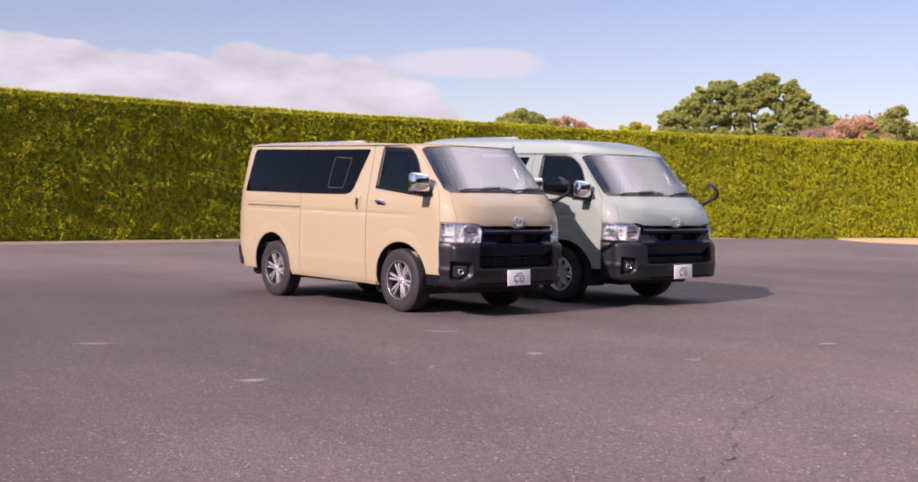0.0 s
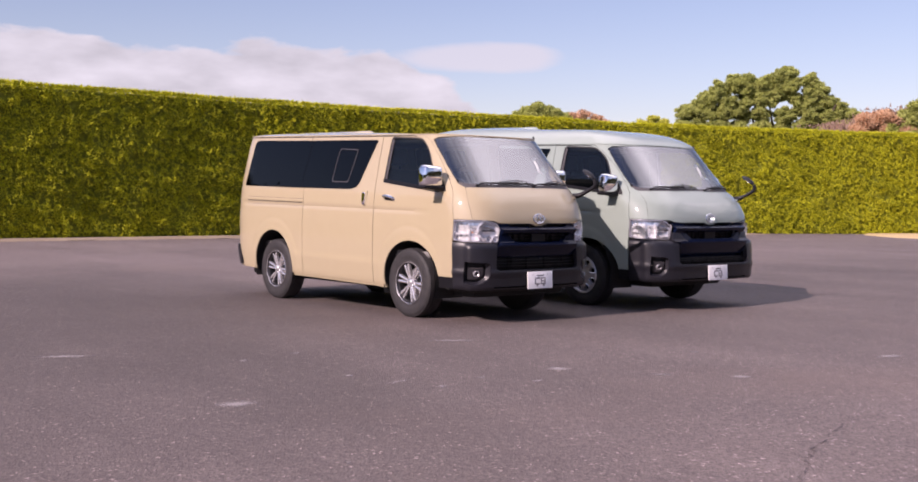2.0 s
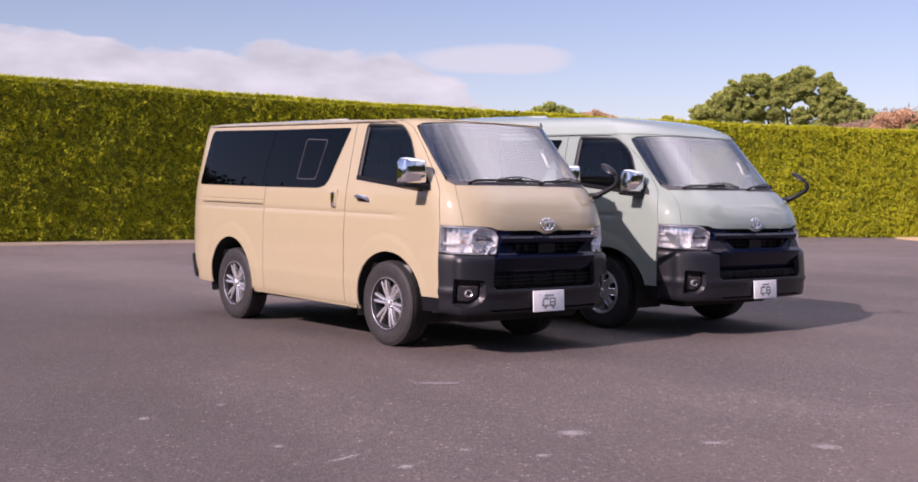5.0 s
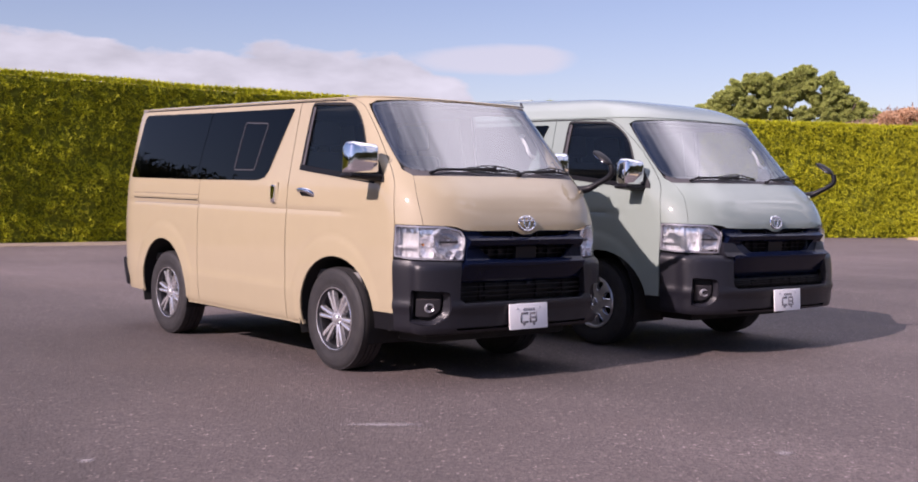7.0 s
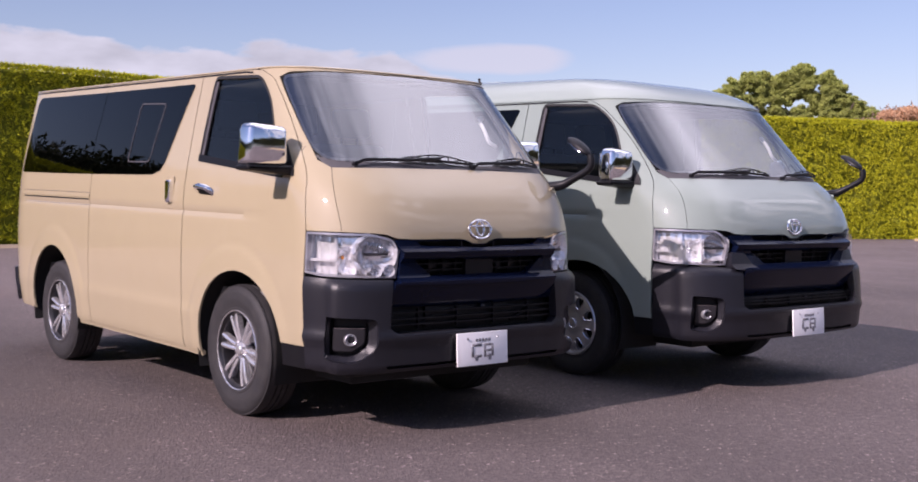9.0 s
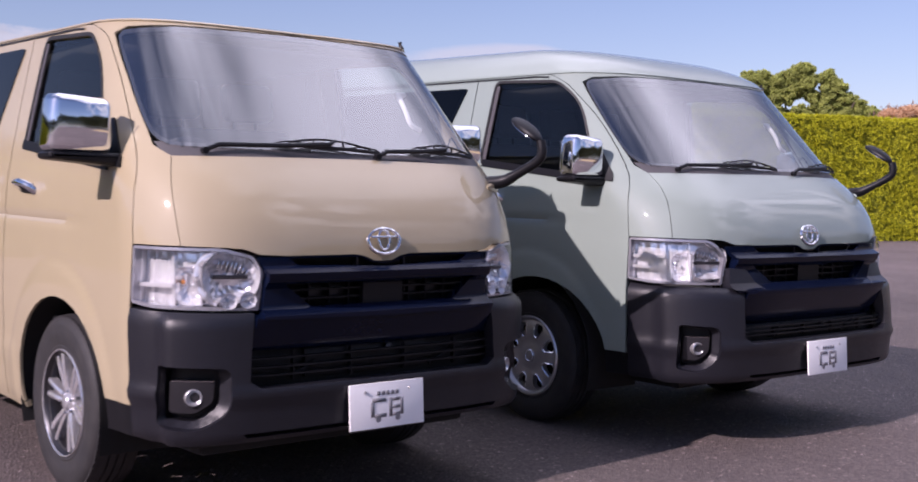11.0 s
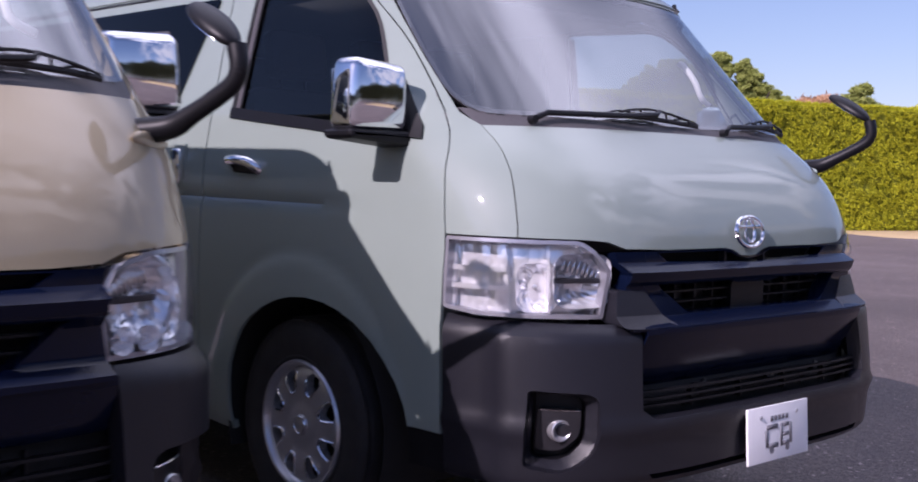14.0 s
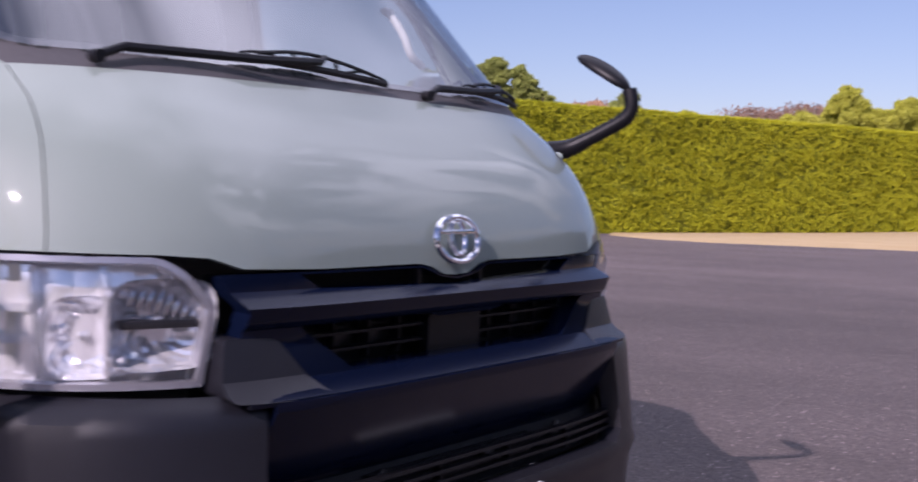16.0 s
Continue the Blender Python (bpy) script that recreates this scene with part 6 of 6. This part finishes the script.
    for s in (1, -1):
        m = (lambda b: b) if s > 0 else mirrored
        fl = new("fog_lamp")
        fl.parent = root
        part("recess", m(skin(C, dense(fog, .03), off=-.062, thick=-.034, res=.02)), BLACK, fl)
        part("recess_rim", m(skin(C, dense(flare, .03), off=.004, thick=.006, res=.012, holes=[dense(fog, .03)], field=slope_in(dense(fog, .01), dense(flare, .01), -.034))), PLASTIC, fl, "chamfered surround of the fog lamp")
        pod = rounded(C.poly(("y", -fy(.776), .548), ("y", -fy(.774), .438), ("y", -fy(.708), .436), ("y", -fy(.652), .476), ("y", -fy(.650), .548)), [.008, .012, .02, .02, .008])
        part("pod", m(skin(C, dense(pod, .03), off=-.026, thick=.034, res=.015, field=lambda a, z: -.05 * np.clip(z - .535, 0, 1))), SATIN, fl, "satin dark lamp pod")
        edge_z = np.full(10, .549)
        edge_a = np.array([C.a_of_y(-fy(v), .549) for v in np.linspace(.772, .654, 10)])
        bm = bmesh.new()
        tube(bm, C.point(edge_a, edge_z, np.full(10, -.026)), .0028, 6)
        part("bright_line", m(bm), CHROME, fl)
        c = C.point(np.array([C.a_of_y(-fy(.712), .492)]), np.array([.492]), np.array([-.022]))[0]
        turned = Matrix.Translation(c) @ Matrix.Rotation(radians(70), 4, "Z")
        bm = bmesh.new()
        lathe(bm, [(.0005, .012), (.012, .009), (.022, -.002), (.026, -.006), (.029, -.004), (.030, .02)], 28)
        part("lamp_bowl", m(xf(bm, turned)), SILVER, fl)
        bm = bmesh.new()
        lathe(bm, [(.0005, -.012), (.012, -.0115), (.021, -.009), (.027, -.005)], 28)
        gl = part("lamp_glass", m(xf(bm, turned)), LENS, fl)
        gl.visible_shadow = False
    px = float(C.val(C.f, .41)) + .030
    plate(root, px, .410)
    bm = bmesh.new()
    box(bm, px - .05, px - .006, -.12, .12, .37, .45, .005, 2)
    part("plate_bracket", bm, BLACK, root)
    emblem(root, float(B.val(B.f, 1.003)) + .010, 1.003)
    # black lower corner behind the bumper, mud flaps
    flank("arch_extension", skin(B, dense(P(("x", .37, .34), ("x", .673, .34), ("x", .673, .447), ("x", .37, .447)), .1), off=-.004, thick=.02, holes=[disc(0, .365, .40)]), BLACK)
    for cx in (0.0, -2.57):
        for s in (1, -1):
            bm = bmesh.new()
            n = 18
            ro = []
            w = float(B.val(B.w, .6)) - .012
            for yv in (-w, -w + .36):
                ro.append([bm.verts.new((cx + .425 * math.cos(t), yv, .365 + .425 * math.sin(t) - B.rake * cx)) for t in np.linspace(-.35, math.pi + .35, n)])
            for i in range(n - 1):
                bm.faces.new((ro[0][i], ro[0][i + 1], ro[1][i + 1], ro[1][i]))
            bm.faces.new(ro[1])
            part("wheel_liner", bm if s > 0 else mirrored(bm), UNDER, root)
    bm = bmesh.new()
    box(bm, -3.45, .72, -.60, .60, .24, .34, .03, 2)
    box(bm, -2.10, -.48, -.75, .75, .27, .33, .02, 2)
    box(bm, .42, .84, -.70, .70, .30, .38, .02, 2)
    box(bm, -2.62, -2.50, -.62, .62, .28, .40, .03, 2)
    tube(bm, [(-2.57, -.62, .34), (-2.57, .62, .34)], .06, 10)
    tube(bm, [(0, -.62, .32), (0, .62, .32)], .05, 10)
    part("underbody", bm, UNDER, root)
    # --- mirrors ---
    for s in (1, -1):
        mr = new("door_mirror")
        mr.parent = root
        m = (lambda b: b) if s > 0 else mirrored
        x0, y0, y1, z0 = (.385, -1.125, -.905, 1.272) if wide else (.410, -1.060, -.825, 1.300)
        if s < 0:
            x0, y0, y1 = x0 - .19, y0 + .02, y1 + .02
        bm = bmesh.new()
        box(bm, -.045, .060, -1, 1, 0, 1)
        ym, hw, hh = (y0 + y1) / 2, (y1 - y0) / 2 * 1.04, .208
        for v in bm.verts:
            k = v.co.z
            f = v.co.x > 0
            v.co = Vector((x0 + .050 + v.co.x + .002 * k * f, ym + hw * v.co.y * (1 - .10 * k) * (.93 if f else 1.0) + .006 * k, z0 + hh * k * (.965 if f else 1.0) - .012 * k * (v.co.y > 0)))
        bmesh.ops.bevel(bm, geom=list(bm.edges), offset=.026, segments=4, affect="EDGES", profile=.42, clamp_overlap=True)
        part("mirror_cover", m(bm), CHROME, mr, "polished chrome mirror cover")
        bm = bmesh.new()
        box(bm, x0 - .016, x0 - .004, y0 + .03, y1 - .025, z0 + .03, z0 + .175, .004, 2)
        part("mirror_glass", m(bm), CHROME, mr)
        bm = bmesh.new()
        box(bm, x0 - .02, x0 + .108, y0 + .005, y1 + .12, z0 - .052, z0 + .005, .018, 3)
        for v in bm.verts:
            k = (v.co.y - (y0 + .005)) / (y1 + .12 - y0 - .005)
            v.co.z += .030 * (1 - k) * (v.co.z < z0 - .02)
        part("mirror_foot", m(bm), BLACK, mr)
    am = new("bonnet_mirror")
    am.parent = root
    foot = Vector((.770, .866, 1.228)) if wide else Vector((.815, .722, 1.236))
    bm = bmesh.new()
    run = curve3([(-.060, -.045, -.012), (.0, 0, 0), (.055, .021, .028), (.108, .040, .058), (.146, .052, .082), (.163, .057, .104), (.166, .058, .130), (.158, .057, .164)], 4)
    tube(bm, [foot + p for p in run], .017, 12, radii=list(np.interp(np.linspace(0, 1, len(run)), [0, .12, .3, .8, 1], [.030, .027, .020, .020, .021])))
    part("mirror_arm", bm, BLACK, am, "bent black mirror arm")
    bm = bmesh.new()
    bmesh.ops.create_uvsphere(bm, u_segments=28, v_segments=16, radius=1.0)
    for v in bm.verts:
        if v.co.z < -.15:  # the dish is cut flat where the glass sits
            v.co.z = -.15
    seat_m = Matrix.Translation(foot + Vector((.080, .050, .212))) @ Matrix.Rotation(radians(31), 4, "Y")
    xf(bm, seat_m @ Matrix.Diagonal((.094, .043, .028, 1)))
    part("mirror_head", bm, BLACK, am)
    bm = bmesh.new()
    lathe(bm, [(.0005, 0), (.9, 0), (.93, .1), (.0005, .1)], 28)
    xf(bm, seat_m @ Matrix.Diagonal((.094, .043, .028, 1)) @ Matrix.Translation((0, 0, -.16)) @ Matrix.Rotation(radians(-90), 4, "X"))
    part("mirror_glass", bm, CHROME, am)
    bm = bmesh.new()
    bmesh.ops.create_uvsphere(bm, u_segments=16, v_segments=10, radius=1.0)
    sb_y, sb_z = foot.y - .085, foot.z - .022
    ends = B.point(np.array([B.a_of_y(sb_y, sb_z), B.a_of_y(sb_y + .10, sb_z)]), np.array([sb_z + .006, sb_z - .004]), np.array([.004, .006]))
    run = Vector(ends[1]) - Vector(ends[0])
    xf(bm, Matrix.Translation((Vector(ends[0]) + Vector(ends[1])) / 2) @ run.to_track_quat("Y", "Z").to_matrix().to_4x4() @ Matrix.Diagonal((.012, run.length * .62, .020, 1)))
    part("arm_base", bm, paint, am)
    # --- cabin ---
    bm = bmesh.new()
    box(bm, -3.3, .60, -.74, .74, .60, .66, 0)
    part("cabin_floor", bm, TRIM_GREY, root)
    bm = bmesh.new()
    box(bm, .22, .62, -.66, .66, .85, 1.235, .06, 3)
    box(bm, .30, .70, -.60, .60, 1.18, 1.27, .04, 3)
    box(bm, .20, .42, -.58, -.18, 1.20, 1.33, .05, 3)
    part("dashboard", bm, DASH, root)
    st = bmesh.new()
    bmesh_torus(st, .185, .015, Matrix.Translation((.10, -.38, 1.22)) @ Matrix.Rotation(radians(-58), 4, "Y"))
    tube(st, [(.10, -.38, 1.22), (.30, -.38, 1.10)], .03, 8)
    part("steering_wheel", st, DASH, root)
    for y in (-.40, .02, .42):
        seat(root, -.42, y, .46 if y else .34)
    for x in (-1.35,):
        seat(root, x, 0.0, 1.15)
    bm = bmesh.new()
    box(bm, -3.2, .05, -.60, .60, 1.775, 1.79, 0)
    part("headliner", bm, TRIM_GREY, root, "pale headliner")
    bm = bmesh.new()
    loop = curve3([(.270, .61, 1.615), (.285, .56, 1.612), (.330, .540, 1.590), (.375, .540, 1.535), (.392, .555, 1.480), (.388, .61, 1.455)], 4)
    tube(bm, [p + Vector((0, .08 if wide else 0, 0)) for p in loop], .011, 8)
    part("grab_handle", bm, PALE_TRIM, root, "pale grab handle on the windscreen pillar")
    # --- wheels ---
    tr = .900 if wide else .808
    for cx in (-.040, -2.575):
        wheel(root, not wide, Matrix.Translation((cx, -tr + .10, .345)))
        wheel(root, not wide, Matrix.Translation((cx, tr - .10, .345)) @ Matrix.Rotation(math.pi, 4, "Z"))
    return root


def xf(bm, m):
    bmesh.ops.transform(bm, matrix=m, verts=bm.verts)
    return bm


def offset_poly(poly, d):
    """Move a closed polygon outwards by d."""
    P = [Vector(p) for p in poly]
    area = sum(P[i - 1].x * P[i].y - P[i].x * P[i - 1].y for i in range(len(P)))
    sgn = 1 if area > 0 else -1
    out = []
    n = len(P)
    for i in range(n):
        a, b, c = P[i - 1], P[i], P[(i + 1) % n]
        e0, e1 = b - a, c - b
        if e0.length < 1e-6 or e1.length < 1e-6:
            out.append(tuple(b))
            continue
        n0, n1 = Vector((e0.y, -e0.x)).normalized() * sgn, Vector((e1.y, -e1.x)).normalized() * sgn
        k = n0 + n1
        k = k / max(.35, k.length_squared / 2)
        out.append(tuple(b + k * d))
    return out


def lathe_at(bm, c, r, h):
    n = len(bm.verts)
    lathe(bm, [(.0005, -h / 2), (r, -h / 2), (r, h / 2), (.0005, h / 2)], 12)
    bm.verts.ensure_lookup_table()
    for v in bm.verts[n:]:
        v.co = Vector(c) + Vector((v.co.y, v.co.x, v.co.z))


def bmesh_torus(bm, R, r, m, seg=36, side=10):
    rings = []
    for i in range(seg):
        a = 2 * math.pi * i / seg
        rings.append([bm.verts.new(m @ Vector(((R + r * math.cos(2 * math.pi * k / side)) * math.cos(a), (R + r * math.cos(2 * math.pi * k / side)) * math.sin(a), r * math.sin(2 * math.pi * k / side)))) for k in range(side)])
    for i in range(seg):
        for k in range(side):
            bm.faces.new((rings[i][k], rings[(i + 1) % seg][k], rings[(i + 1) % seg][(k + 1) % side], rings[i][(k + 1) % side]))


van("beige_van", "glossy beige van with dark privacy windows, parked on asphalt", Matrix.Identity(4), False)
van("grey_green_van", "wide pale grey-green van with raised roof, beside a beige van", pose(.035, 2.552, 0, 0, 0, -.43), True)
